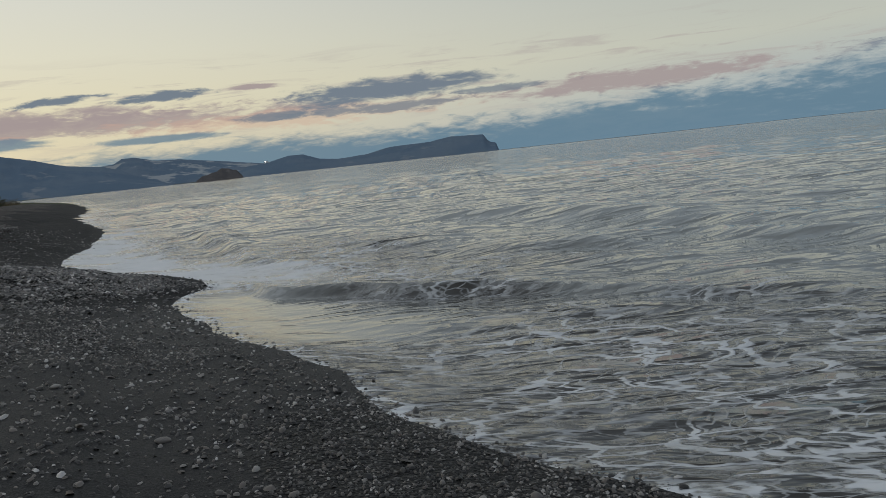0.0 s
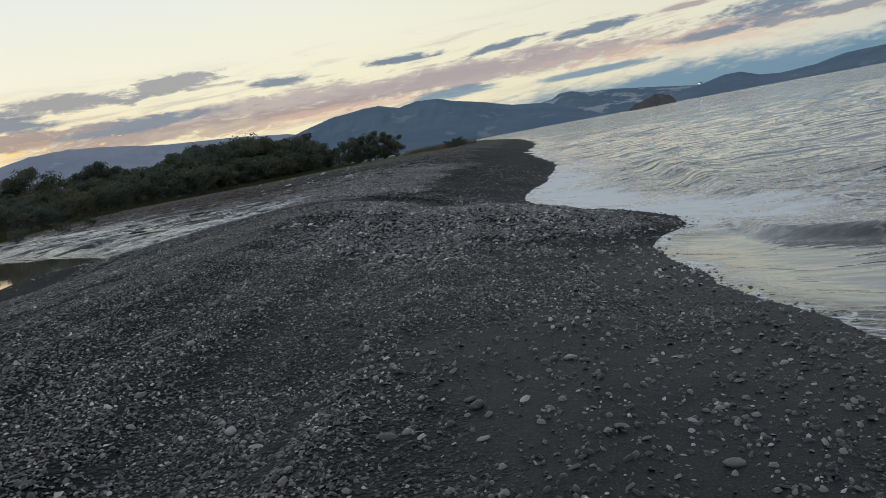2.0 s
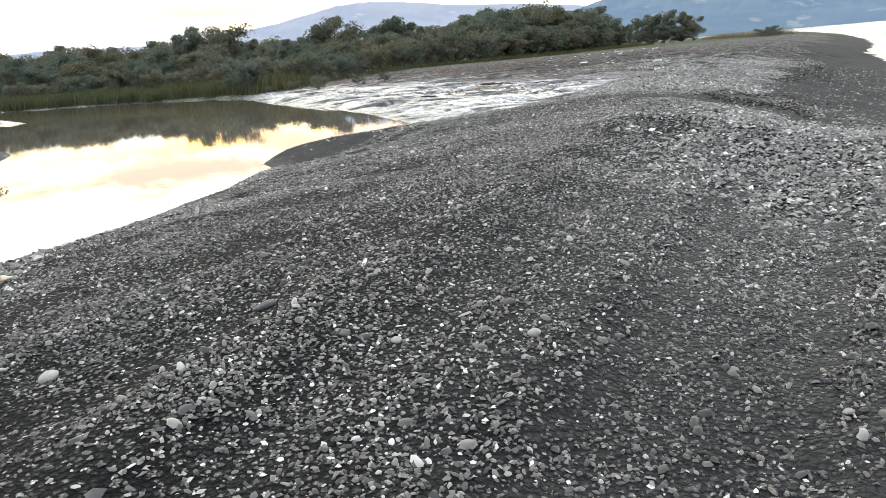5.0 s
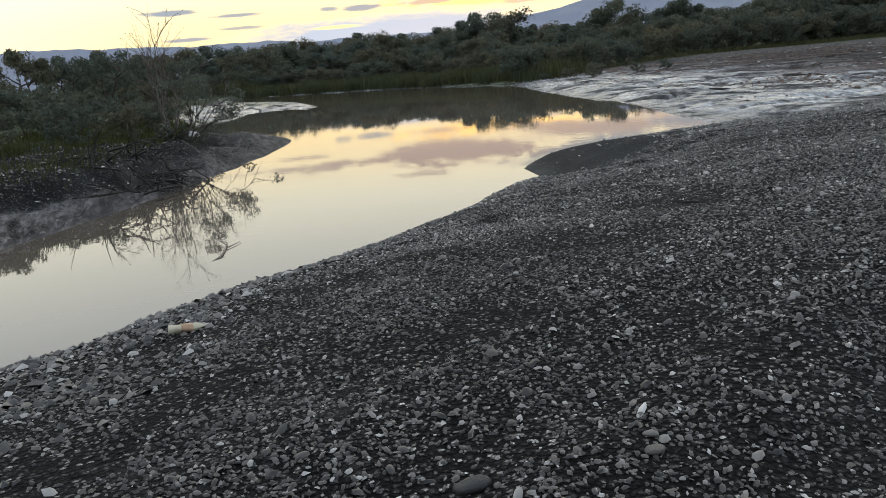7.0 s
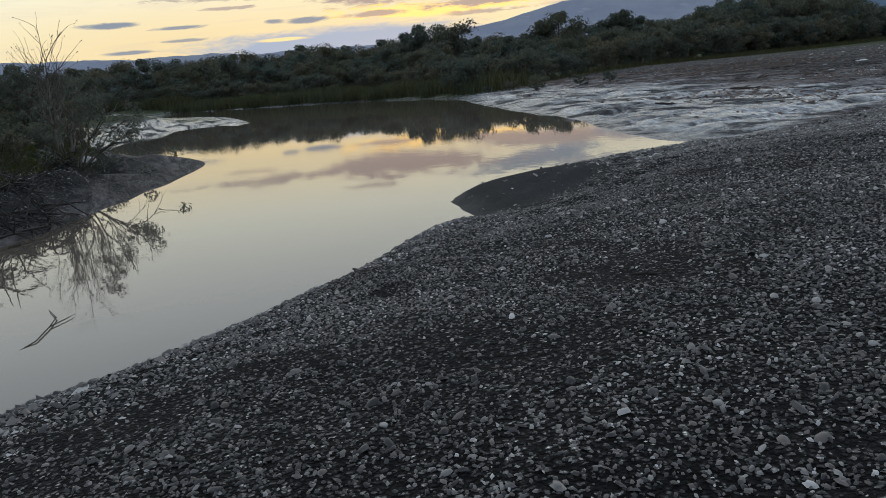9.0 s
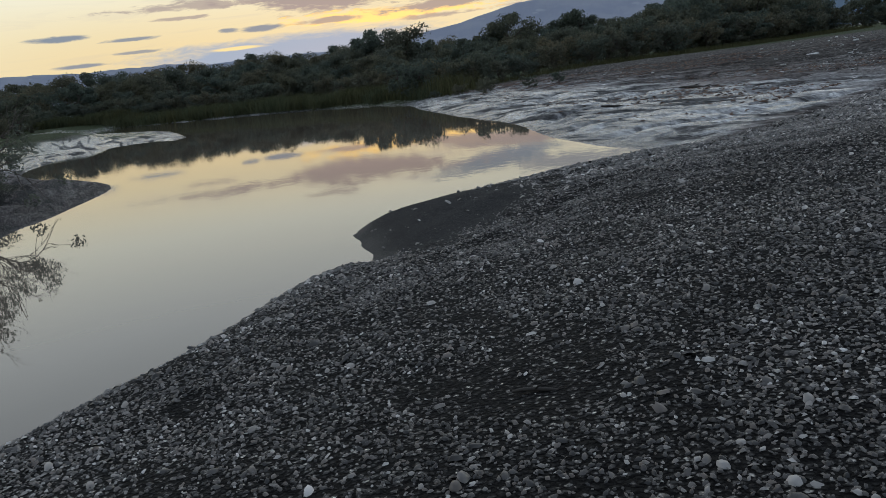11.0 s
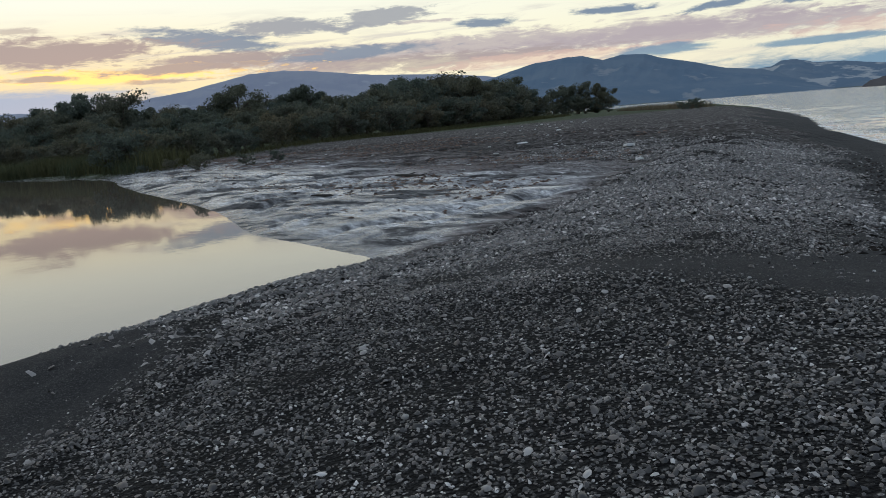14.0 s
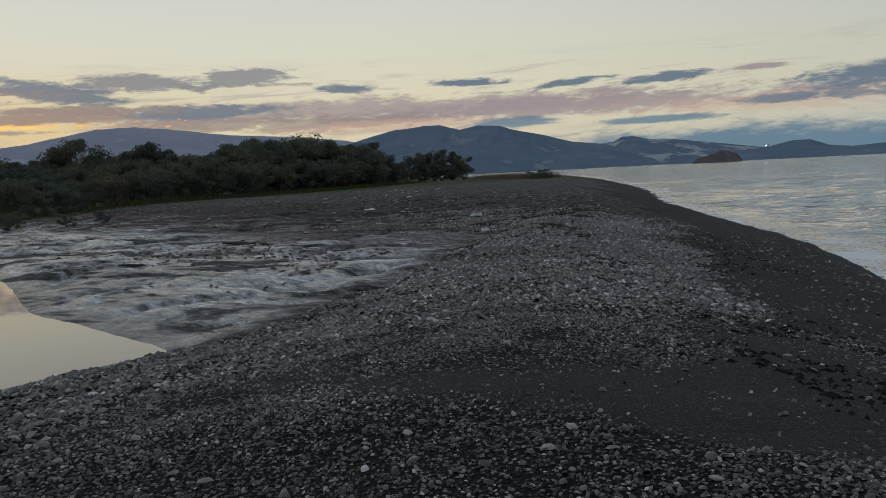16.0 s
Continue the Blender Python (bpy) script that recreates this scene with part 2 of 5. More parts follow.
def lie(x, y):
    """Height of the ground, how much gravel and how much silt lies on it, and the distances from sea and lagoon."""
    wobble = 0.5 * fbm(x, y, 1.6, 3, 3)
    ds = outline_distance(SEA, x, y)
    dp = outline_distance(POND, x, y)
    near = ease(np.hypot(x + 10, y - 12), 120, 30)
    ds, dp = ds + 0.45 * near * wobble, dp + 0.22 * near * wobble
    rise = np.interp(y, [3, 8, 14, 30], [0.09, 0.15, 0.225, 0.19])
    zs = np.where(ds > 0, -0.25 + rise * ds, np.maximum(-0.25 + 0.09 * ds, -9.0))
    silt = ease(x + 0.10 * (y - 16), -16.6, -19.6) * ease(y, 14.3, 16.5) * ease(y, 75, 45)
    bank = 0.17 * (1 - np.exp(-np.maximum(dp, 0) / 0.22)) + np.interp(y, [5, 12], [0.095, 0.125]) * dp
    flat_bank = 0.04 * (1 - np.exp(-np.maximum(dp, 0) / 0.3)) + 0.055 * dp
    far_side = ease(x, -13, -17) * ease(y, 9.5, 5)
    shelf = np.interp(x, [-33, -28, -23, -21, -19.5, -17], [2.3, 1.8, 1.1, 0.6, 1.6, 2.3]) + 0.6 * fbm(x, y, 1.3, 67, 3)
    left_bank = 0.09 * np.minimum(dp, 2.5) + 0.32 * ease(dp, shelf, shelf + 0.6) + 0.04 * dp
    zp = bank + (flat_bank - bank) * silt
    zp = zp + (left_bank - zp) * far_side
    spit = ease(x, -40, -45) * ease(y, 22, 18) * ease(dp, 7, 3)
    zp = zp + (0.6 * flat_bank - zp) * spit
    zp = np.where(dp > 0, zp, np.maximum(0.22 * dp, -1.2))
    soft = 0.10
    z = -soft * np.log(np.exp(-np.clip(zs, -20, 3) / soft) + np.exp(-np.clip(zp, -20, 3) / soft) + np.exp(-(0.92 + 0 * x) / soft))
    land = ease(np.minimum(ds, dp), -0.2, 1.2)
    stony = ease(ds, -0.9, 0.2) * ease(dp, -0.3, 0.4)
    z = z + land * (0.05 * fbm(x, y, 5.0, 11, 3) + 0.04 * fbm(x, y, 0.8, 21, 3)) * near
    berm = fbm(0.35 * x + 0.18 * y, y * 0.38 + x * 0.9, 0.9, 25, 3)
    z = z + land * near * (1 - silt) * (0.045 * ease(berm, -0.2, 0.06) + 0.035 * ease(berm, 0.04, 0.26))
    z = z + 0.16 * far_side * land * near * fbm(x, y, 1.0, 63, 3)
    gully = np.abs(fbm(x * 0.35 + y * 0.2, y - x * 0.45, 2.2, 31, 3))
    z = z + silt * land * near * 0.17 * (ease(gully, 0.0, 0.12) - 0.6)
    rill = np.abs(fbm(x * 0.30 + y * 0.25, y * 0.9 - x * 0.45, 0.8, 35, 3))
    layer = 3.2 * fbm(x * 0.3 + y * 0.15, y - x * 0.4, 2.6, 38, 3) + 9.0 * z
    z = z + silt * land * near * (0.05 * ease(rill, 0.0, 0.10) + 0.10 * ease(layer - np.floor(layer), 0.0, 0.14))
    mud = np.clip(silt * ease(dp, 17, 2.0) * ease(ds, 5, 9) + 0.55 * far_side * ease(dp, shelf + 0.1, shelf - 0.3) + ease(x, -43, -47) * ease(dp, 9.0, 5.0) * ease(y, 24, 18), 0, 1)
    g = 0.80 + 0.15 * ease(x, -5.0, -7.5) + 0.75 * fbm(x, y, 3.0, 41, 3)
    for cx, cy, r, amount in ((-3.3, 5.7, 1.5, -0.85), (-1.9, 5.5, 1.2, -0.7), (-2.2, 4.0, 1.1, -0.65), (-4.5, 10.6, 1.4, -0.8), (-8.0, 3.5, 1.6, -0.55), (-10.4, 4.6, 1.3, -0.35), (-1.0, 3.2, 1.1, -0.7), (-16.9, 10.3, 1.6, -1.5),
                              (-15.2, 14.3, 0.8, -0.8), (-13.8, 14.2, 0.9, -0.85), (-12.3, 14.5, 0.9, -0.85), (-0.4, 4.5, 0.9, 0.8), (-5.8, 12.7, 1.2, 0.7), (-6.5, 9.6, 2.2, 0.4),
                              (-11.4, 13.2, 0.8, 0.5), (-13, 11.8, 2.0, 0.4), (-15.3, 18.5, 2.4, 0.5), (-4.3, 3.8, 1.0, 0.4)):
        g = g + amount * np.exp(-((x - cx) ** 2 + (y - cy) ** 2) / (r * r))
    g = g - 0.95 * ease(y, 12.6, 14.6) * ease(ds + 1.6 * fbm(x, y, 2.0, 47, 3), 4.8, 3.0) - 0.35 * ease(ds, 1.5, 0.3) * ease(y, 5.0, 6.5)
    g = np.clip(g, 0.03, 1) * stony * (1 - 0.75 * mud)
    return z, g, mud, ds, dp


def graded(low, high, step, reach, growth=1.085):
    inner = np.arange(low, high + step / 2, step)
    out, size, left, right = [], step, [], []
    a, b = inner[0], inner[-1]
    while b - high < reach:
        size *= growth
        a, b = a - size, b + size
        left.append(a), right.append(b)
    return np.concatenate([left[::-1], inner, right])


def sheet(name, xs, ys, z, keep=None, values=()):
    """A grid of quads as one mesh, with float values at its corners."""
    nx, ny = len(xs), len(ys)
    gx, gy = np.meshgrid(xs, ys)
    verts = np.stack([gx.ravel(), gy.ravel(), np.ravel(z)], 1)
    i = np.arange(nx * ny).reshape(ny, nx)
    quads = np.stack([i[:-1, :-1], i[:-1, 1:], i[1:, 1:], i[1:, :-1]], -1).reshape(-1, 4)
    if keep is not None:
        quads = quads[np.ravel(keep)[quads].any(1)]
        used = np.unique(quads)
        back_to = np.full(nx * ny, -1)
        back_to[used] = np.arange(len(used))
        verts, quads = verts[used], back_to[quads]
    else:
        used = slice(None)
    me = raw_mesh(name, verts, quads)
    for key, value in values:
        at = me.attributes.new(key, "FLOAT", "POINT")
        at.data.foreach_set("value", np.ravel(value)[used].astype(np.float32))
    return me


def raw_mesh(name, verts, faces, smooth=True):
    """A mesh from arrays; all faces have the same number of corners."""
    me = bpy.data.meshes.new(name)
    n, k = faces.shape
    me.vertices.add(len(verts))
    me.vertices.foreach_set("co", np.ascontiguousarray(verts, np.float32).ravel())
    me.loops.add(n * k)
    me.loops.foreach_set("vertex_index", np.ascontiguousarray(faces, np.int32).ravel())
    me.polygons.add(n)
    me.polygons.foreach_set("loop_start", np.arange(0, n * k, k, dtype=np.int32))
    me.polygons.foreach_set("loop_total", np.full(n, k, np.int32))
    me.update(calc_edges=True)
    me.polygons.foreach_set("use_smooth", np.full(n, smooth, bool))
    return me


# ---------------------------------------------------------------- materials
def material(name):
    m = bpy.data.materials.new(name)
    m.use_nodes = True
    t = m.node_tree
    t.nodes.clear()
    shader = wire(t, "ShaderNodeBsdfPrincipled")
    feed(t, wire(t, "ShaderNodeOutputMaterial").inputs[0], shader.outputs[0])
    place = wire(t, "ShaderNodeTexCoord").outputs["Object"]
    return m, t, shader, place


def bump(t, shader, height, strength=0.5, distance=0.02):
    node = wire(t, "ShaderNodeBump")
    node.inputs["Strength"].default_value, node.inputs["Distance"].default_value = strength, distance
    feed(t, node.inputs["Height"], height)
    feed(t, shader.inputs["Normal"], node.outputs[0])


def carried_value(t, name):
    node = wire(t, "ShaderNodeAttribute")
    node.attribute_name = name
    return node.outputs["Fac"]


def ground_material():
    m, t, shader, place = material("beach_ground")
    gravel, mud, wet, green = (carried_value(t, k) for k in ("gravel", "mud", "wet", "green"))
    grit = cloudy(t, place, 60.0, 3.0, 0.7)
    patch = cloudy(t, place, 0.8, 4.0)
    bent = wire(t, "ShaderNodeVectorMath", op="ADD")
    feed(t, bent.inputs[0], place)
    jig = wire(t, "ShaderNodeCombineXYZ")
    feed(t, jig.inputs[0], calc(t, "MULTIPLY", cloudy(t, place, 31.0, 2.0), 0.035))
    feed(t, jig.inputs[1], calc(t, "MULTIPLY", cloudy(t, place, 37.0, 2.0), 0.035))
    feed(t, bent.inputs[1], jig.outputs[0])
    stone = cells(t, bent.outputs[0], 36.0, "Color")
    stone_d = cells(t, bent.outputs[0], 36.0)
    shade = wire(t, "ShaderNodeSeparateColor")
    feed(t, shade.inputs[0], stone)
    tone = ramp(t, shade.outputs[0], [(0.0, (0.010, 0.0097, 0.0092)), (0.5, (0.035, 0.0335, 0.0315)), (0.72, (0.098, 0.0935, 0.087)), (0.88, (0.22, 0.207, 0.19)), (1.0, (0.42, 0.40, 0.365))])
    # Shade in the gaps between stones, painted near black at the cell rims.
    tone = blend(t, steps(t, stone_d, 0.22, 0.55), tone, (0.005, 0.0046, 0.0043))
    sand = blend(t, grit, (0.016, 0.0155, 0.0148), (0.044, 0.0422, 0.0400))
    grain = wire(t, "ShaderNodeSeparateColor")
    feed(t, grain.inputs[0], cells(t, place, 120.0, "Color"))
    fine_grit = ramp(t, grain.outputs[0], [(0.0, (0.45, 0.45, 0.45)), (0.6, (0.95, 0.95, 0.95)), (0.85, (1.6, 1.58, 1.54)), (1.0, (3.6, 3.5, 3.35))])
    sand = blend(t, calc(t, "MULTIPLY", patch, 0.5), sand, (0.037, 0.0350, 0.0326))
    cover = steps(t, calc(t, "ADD", gravel, calc(t, "MULTIPLY", calc(t, "SUBTRACT", cloudy(t, place, 7.0, 3.0), 0.5), 0.9)), 0.25, 0.6)
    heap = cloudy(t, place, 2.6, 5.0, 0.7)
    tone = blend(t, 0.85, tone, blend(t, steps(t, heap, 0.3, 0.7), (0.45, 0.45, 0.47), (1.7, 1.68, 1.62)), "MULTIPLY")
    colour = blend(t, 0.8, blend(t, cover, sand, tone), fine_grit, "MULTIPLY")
    apart = wire(t, "ShaderNodeSeparateXYZ")
    feed(t, apart.inputs[0], place)
    bits = wire(t, "ShaderNodeSeparateColor")
    feed(t, bits.inputs[0], cells(t, bent.outputs[0], 9.0, "Color"))
    strewn = ramp(t, bits.outputs[0], [(0.0, (0.040, 0.035, 0.031)), (0.55, (0.085, 0.074, 0.065)), (0.85, (0.14, 0.125, 0.112)), (1.0, (0.30, 0.28, 0.26))])
    colour = blend(t, calc(t, "MULTIPLY", steps(t, apart.outputs[1], 24.0, 38.0), steps(t, gravel, 0.2, 0.6)), colour, strewn)
    lay = wire(t, "ShaderNodeMapping")
    feed(t, lay.inputs[0], place)
    lay.inputs["Rotation"].default_value, lay.inputs["Scale"].default_value = (0, 0, radians(-28)), (0.22, 1.0, 1.0)
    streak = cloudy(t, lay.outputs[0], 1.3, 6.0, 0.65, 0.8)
    # Grey silt; its near-white streaks also paint in the sky's sheen on wet mud.
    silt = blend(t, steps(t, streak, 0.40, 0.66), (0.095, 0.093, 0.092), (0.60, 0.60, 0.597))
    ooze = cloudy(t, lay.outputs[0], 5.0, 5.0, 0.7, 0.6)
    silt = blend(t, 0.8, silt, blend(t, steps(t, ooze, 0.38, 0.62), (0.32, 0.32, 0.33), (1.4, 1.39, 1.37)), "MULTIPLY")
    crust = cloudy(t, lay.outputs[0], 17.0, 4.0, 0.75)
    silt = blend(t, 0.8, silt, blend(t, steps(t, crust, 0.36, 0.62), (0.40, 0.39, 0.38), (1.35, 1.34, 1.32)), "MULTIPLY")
    dried = calc(t, "MAXIMUM", steps(t, cloudy(t, lay.outputs[0], 0.5, 4.0), 0.45, 0.62), calc(t, "MULTIPLY", steps(t, calc(t, "ADD", mud, calc(t, "MULTIPLY", ooze, 0.5)), 1.15, 0.75), 0.9))
    silt = blend(t, calc(t, "MULTIPLY", calc(t, "MULTIPLY", dried, 0.85), steps(t, mud, 0.99, 0.8)), silt, blend(t, steps(t, crust, 0.35, 0.65), (0.075, 0.060, 0.052), (0.24, 0.20, 0.18)))
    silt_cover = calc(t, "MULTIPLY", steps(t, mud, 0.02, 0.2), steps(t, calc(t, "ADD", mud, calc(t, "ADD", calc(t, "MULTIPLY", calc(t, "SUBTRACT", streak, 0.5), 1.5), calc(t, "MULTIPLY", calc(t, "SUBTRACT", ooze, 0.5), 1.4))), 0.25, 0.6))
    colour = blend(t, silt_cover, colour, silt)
    colour = blend(t, green, colour, blend(t, grit, (0.035, 0.05, 0.02), (0.09, 0.10, 0.045)))
    colour = blend(t, calc(t, "MULTIPLY", wet, 0.8), colour, blend(t, 1.0, colour, (0.36, 0.36, 0.37), "MULTIPLY"))
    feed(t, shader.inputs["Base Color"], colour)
    sheen = calc(t, "MAXIMUM", calc(t, "MULTIPLY", wet, 0.4), calc(t, "MULTIPLY", calc(t, "MULTIPLY", silt_cover, steps(t, mud, 0.6, 1.0)), steps(t, streak, 0.36, 0.54)))
    feed(t, shader.inputs["Roughness"], steps(t, sheen, 0.0, 1.0, 0.88, 0.20))
    feed(t, shader.inputs["Specular IOR Level"], steps(t, sheen, 0.0, 0.8, 0.16, 0.5))
    height = calc(t, "ADD", calc(t, "MULTIPLY", calc(t, "MULTIPLY", calc(t, "SUBTRACT", 0.7, stone_d), cover), 1.0), calc(t, "ADD", calc(t, "MULTIPLY", calc(t, "ADD", grit, calc(t, "MULTIPLY", heap, 4.0)), 0.25), calc(t, "MULTIPLY", calc(t, "MULTIPLY", calc(t, "ADD", streak, calc(t, "MULTIPLY", crust, 0.35)), silt_cover), 3.2)))
    bump(t, shader, height, 0.9, 0.028)
    return m


def pebble_material(per_object, pale=0.0):
    m, t, shader, place = material("pebble" if per_object else "shingle")
    pick = wire(t, "ShaderNodeObjectInfo").outputs["Random"] if per_object else wire(t, "ShaderNodeNewGeometry").outputs["Random Per Island"]
    tone = ramp(t, pick, [(0.0, (0.022, 0.0200, 0.0176)), (0.35, (0.061, 0.0550, 0.0485)), (0.55, (0.109, 0.0985, 0.0870)), (0.68, (0.160, 0.134, 0.110)), (0.82, (0.20, 0.184, 0.164)), (0.93, (0.33, 0.308, 0.277)), (1.0, (0.66, 0.63, 0.59))])
    tone = blend(t, pale, tone, (0.46, 0.44, 0.405))
    speck = cloudy(t, place, 4.0 if per_object else 55.0, 4.0, 0.7)
    tone = blend(t, 0.5, tone, blend(t, speck, (0.55, 0.55, 0.56), (1.25, 1.22, 1.18)), "MULTIPLY")
    if not per_object:
        damp = cloudy(t, place, 0.7, 5.0, 0.6)
        tone = blend(t, 1.0, tone, blend(t, steps(t, damp, 0.36, 0.64), (0.74, 0.725, 0.71), (1.36, 1.36, 1.37)), "MULTIPLY")
    feed(t, shader.inputs["Base Color"], tone)
    feed(t, shader.inputs["Roughness"], steps(t, cloudy(t, place, 9.0), 0.3, 0.7, 0.28, 0.52))
    shader.inputs["Specular IOR Level"].default_value = 0.65
    bump(t, shader, speck, 0.35, 0.05 if per_object else 0.006)
    return m


def sea_material():
    m, t, shader, place = material("sea_water")
    foam = carried_value(t, "foam")
    far = carried_value(t, "far")
    bend = wire(t, "ShaderNodeMapping")
    feed(t, bend.inputs[0], place)
    bend.inputs["Rotation"].default_value = (0, 0, radians(35))
    bend.inputs["Scale"].default_value = (0.42, 1.0, 1.0)
    flow = bend.outputs[0]
    warp = cloudy(t, flow, 0.9, 4.0, 0.6, 1.2)
    lace_at = wire(t, "ShaderNodeVectorMath", op="ADD")
    spread = wire(t, "ShaderNodeMapping")
    feed(t, spread.inputs[0], place)
    spread.inputs["Rotation"].default_value, spread.inputs["Scale"].default_value = (0, 0, radians(30)), (0.75, 1.15, 1.0)
    feed(t, lace_at.inputs[0], spread.outputs[0])
    push = wire(t, "ShaderNodeCombineXYZ")
    feed(t, push.inputs[0], calc(t, "MULTIPLY", warp, 1.6))
    feed(t, push.inputs[1], calc(t, "MULTIPLY", cloudy(t, flow, 1.7, 4.0), 1.2))
    feed(t, lace_at.inputs[1], push.outputs[0])
    edge = cells(t, lace_at.outputs[0], 2.3, "Distance", "DISTANCE_TO_EDGE")
    edge_fine = cells(t, lace_at.outputs[0], 6.0, "Distance", "DISTANCE_TO_EDGE")
    torn = steps(t, cloudy(t, flow, 3.4, 4.0, 0.65), 0.32, 0.52)
    lace = calc(t, "MAXIMUM", steps(t, edge, 0.085, 0.03), calc(t, "MULTIPLY", steps(t, edge_fine, 0.10, 0.02), 0.5))
    lace = calc(t, "MULTIPLY", lace, torn)
    cover = calc(t, "ADD", calc(t, "MULTIPLY", foam, 1.45), calc(t, "MULTIPLY", calc(t, "SUBTRACT", cloudy(t, flow, 1.1, 5.0, 0.65), 0.55), 1.5))
    white = calc(t, "MULTIPLY", calc(t, "ADD", lace, steps(t, cover, 1.05, 1.5), clamp=True), steps(t, cover, 0.15, 0.85))
    white = calc(t, "MULTIPLY", white, steps(t, foam, 0.02, 0.2))
    feed(t, shader.inputs["Base Color"], blend(t, white, blend(t, steps(t, foam, 0.0, 0.5), (0.19, 0.197, 0.172), (0.040, 0.035, 0.027)), (0.80, 0.80, 0.79)))
    feed(t, shader.inputs["Roughness"], calc(t, "ADD", calc(t, "MULTIPLY", white, 0.5), steps(t, far, 0.0, 1.0, 0.02, 0.08)))
    feed(t, shader.inputs["IOR"], steps(t, foam, 0.05, 0.5, 2.3, 1.5))
    mid = carried_value(t, "mid")

    def wave(scale, amount, sharp):
        n = cloudy(t, flow, scale, 2.0, 0.5, 0.5)
        if sharp:
            n = calc(t, "MULTIPLY", calc(t, "ABSOLUTE", calc(t, "SUBTRACT", n, 0.5)), -1.6)
        return calc(t, "MULTIPLY", n, amount / scale)

    near_by = calc(t, "SUBTRACT", 1.0, mid)
    chop = calc(t, "ADD", calc(t, "MULTIPLY", wave(6.0, 0.20, False), near_by), calc(t, "MULTIPLY", wave(2.6, 0.30, True), near_by))
    open_sea = calc(t, "ADD", wave(1.2, 0.23, True), calc(t, "MULTIPLY", wave(0.55, 0.24, True), mid))
    height = calc(t, "ADD", calc(t, "ADD", chop, open_sea), calc(t, "MULTIPLY", wave(0.14, 0.15, True), far))
    height = calc(t, "ADD", height, calc(t, "MULTIPLY", white, 0.012))
    height = calc(t, "MULTIPLY", height, steps(t, carried_value(t, "shallow"), 0.0, 1.0, 1.0, 0.12))
    bump(t, shader, height, 0.8, 1.0)
    return m


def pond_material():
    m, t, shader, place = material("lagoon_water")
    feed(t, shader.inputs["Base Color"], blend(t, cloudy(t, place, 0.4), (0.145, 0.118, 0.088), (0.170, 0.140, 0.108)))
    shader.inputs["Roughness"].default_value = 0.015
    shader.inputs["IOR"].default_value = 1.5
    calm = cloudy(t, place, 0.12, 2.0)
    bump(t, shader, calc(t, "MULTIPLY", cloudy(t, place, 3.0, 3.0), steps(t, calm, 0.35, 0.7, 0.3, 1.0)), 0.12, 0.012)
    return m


def plain(name, dark, light, size=8.0, rough=0.8, relief=0.3, depth=0.01):
    m, t, shader, place = material(name)
    grain = cloudy(t, place, size, 5.0, 0.65)
    broad = cloudy(t, place, size * 0.17, 3.0)
    feed(t, shader.inputs["Base Color"], blend(t, calc(t, "ADD", calc(t, "MULTIPLY", grain, 0.6), calc(t, "MULTIPLY", broad, 0.4)), dark, light))
    shader.inputs["Roughness"].default_value = rough
    bump(t, shader, grain, relief, depth)
    return m


def leaf_material(name, dark, light):
    m, t, shader, place = material(name)
    pick = wire(t, "ShaderNodeNewGeometry").outputs["Random Per Island"]
    tree = wire(t, "ShaderNodeObjectInfo").outputs["Random"]
    tone = blend(t, pick, dark, light)
    tone = blend(t, calc(t, "MULTIPLY", tree, 0.6), tone, blend(t, 1.0, tone, (1.5, 1.05, 0.7), "MULTIPLY"))
    feed(t, shader.inputs["Base Color"], tone)
    shader.inputs["Roughness"].default_value = 0.8
    shader.inputs["Specular IOR Level"].default_value = 0.2
    through_leaf = wire(t, "ShaderNodeBsdfTranslucent")
    feed(t, through_leaf.inputs[0], tone)
    both = wire(t, "ShaderNodeMixShader")
    both.inputs[0].default_value = 0.4
    feed(t, both.inputs[1], shader.outputs[0])
    feed(t, both.inputs[2], through_leaf.outputs[0])
    for node in t.nodes:
        if node.type == "OUTPUT_MATERIAL":
            feed(t, node.inputs[0], both.outputs[0])
    return m


GROUND, SHINGLE, PEBBLE, PALE_PEBBLE, SEAWATER, PONDWATER = ground_material(), pebble_material(False), pebble_material(True), pebble_material(True, 0.75), sea_material(), pond_material()
BARK = plain("bark", (0.05, 0.04, 0.03), (0.14, 0.11, 0.085), 30, 0.9, 0.6)
# Green leaf tones, lifted and blued to paint in the haze before the belt.
LEAF = leaf_material("hazed_dark_foliage", (0.078, 0.099, 0.084), (0.155, 0.185, 0.145))
LEAF_OLIVE = leaf_material("hazed_olive_foliage", (0.09, 0.107, 0.088), (0.18, 0.195, 0.15))
REED = leaf_material("reed_blades", (0.055, 0.068, 0.036), (0.11, 0.13, 0.07))
DRY = leaf_material("dry_stalks", (0.10, 0.08, 0.05), (0.25, 0.21, 0.14))


# ---------------------------------------------------------------- building helpers
def part(name, data, mat, parent=None, label="", m=None):
    """Links a bmesh or a mesh as one object, under a thing or a part where one is given."""
    if isinstance(data, bmesh.types.BMesh):
        me = bpy.data.meshes.new(name)
        data.to_mesh(me)
        data.free()
    else:
        me = data
    if mat and not me.materials:
        me.materials.append(mat)
    ob = new(name, me)
    if parent:
        ob.parent = parent
    if m is not None:
        ob.matrix_basis = m
    return tagged(ob, label)


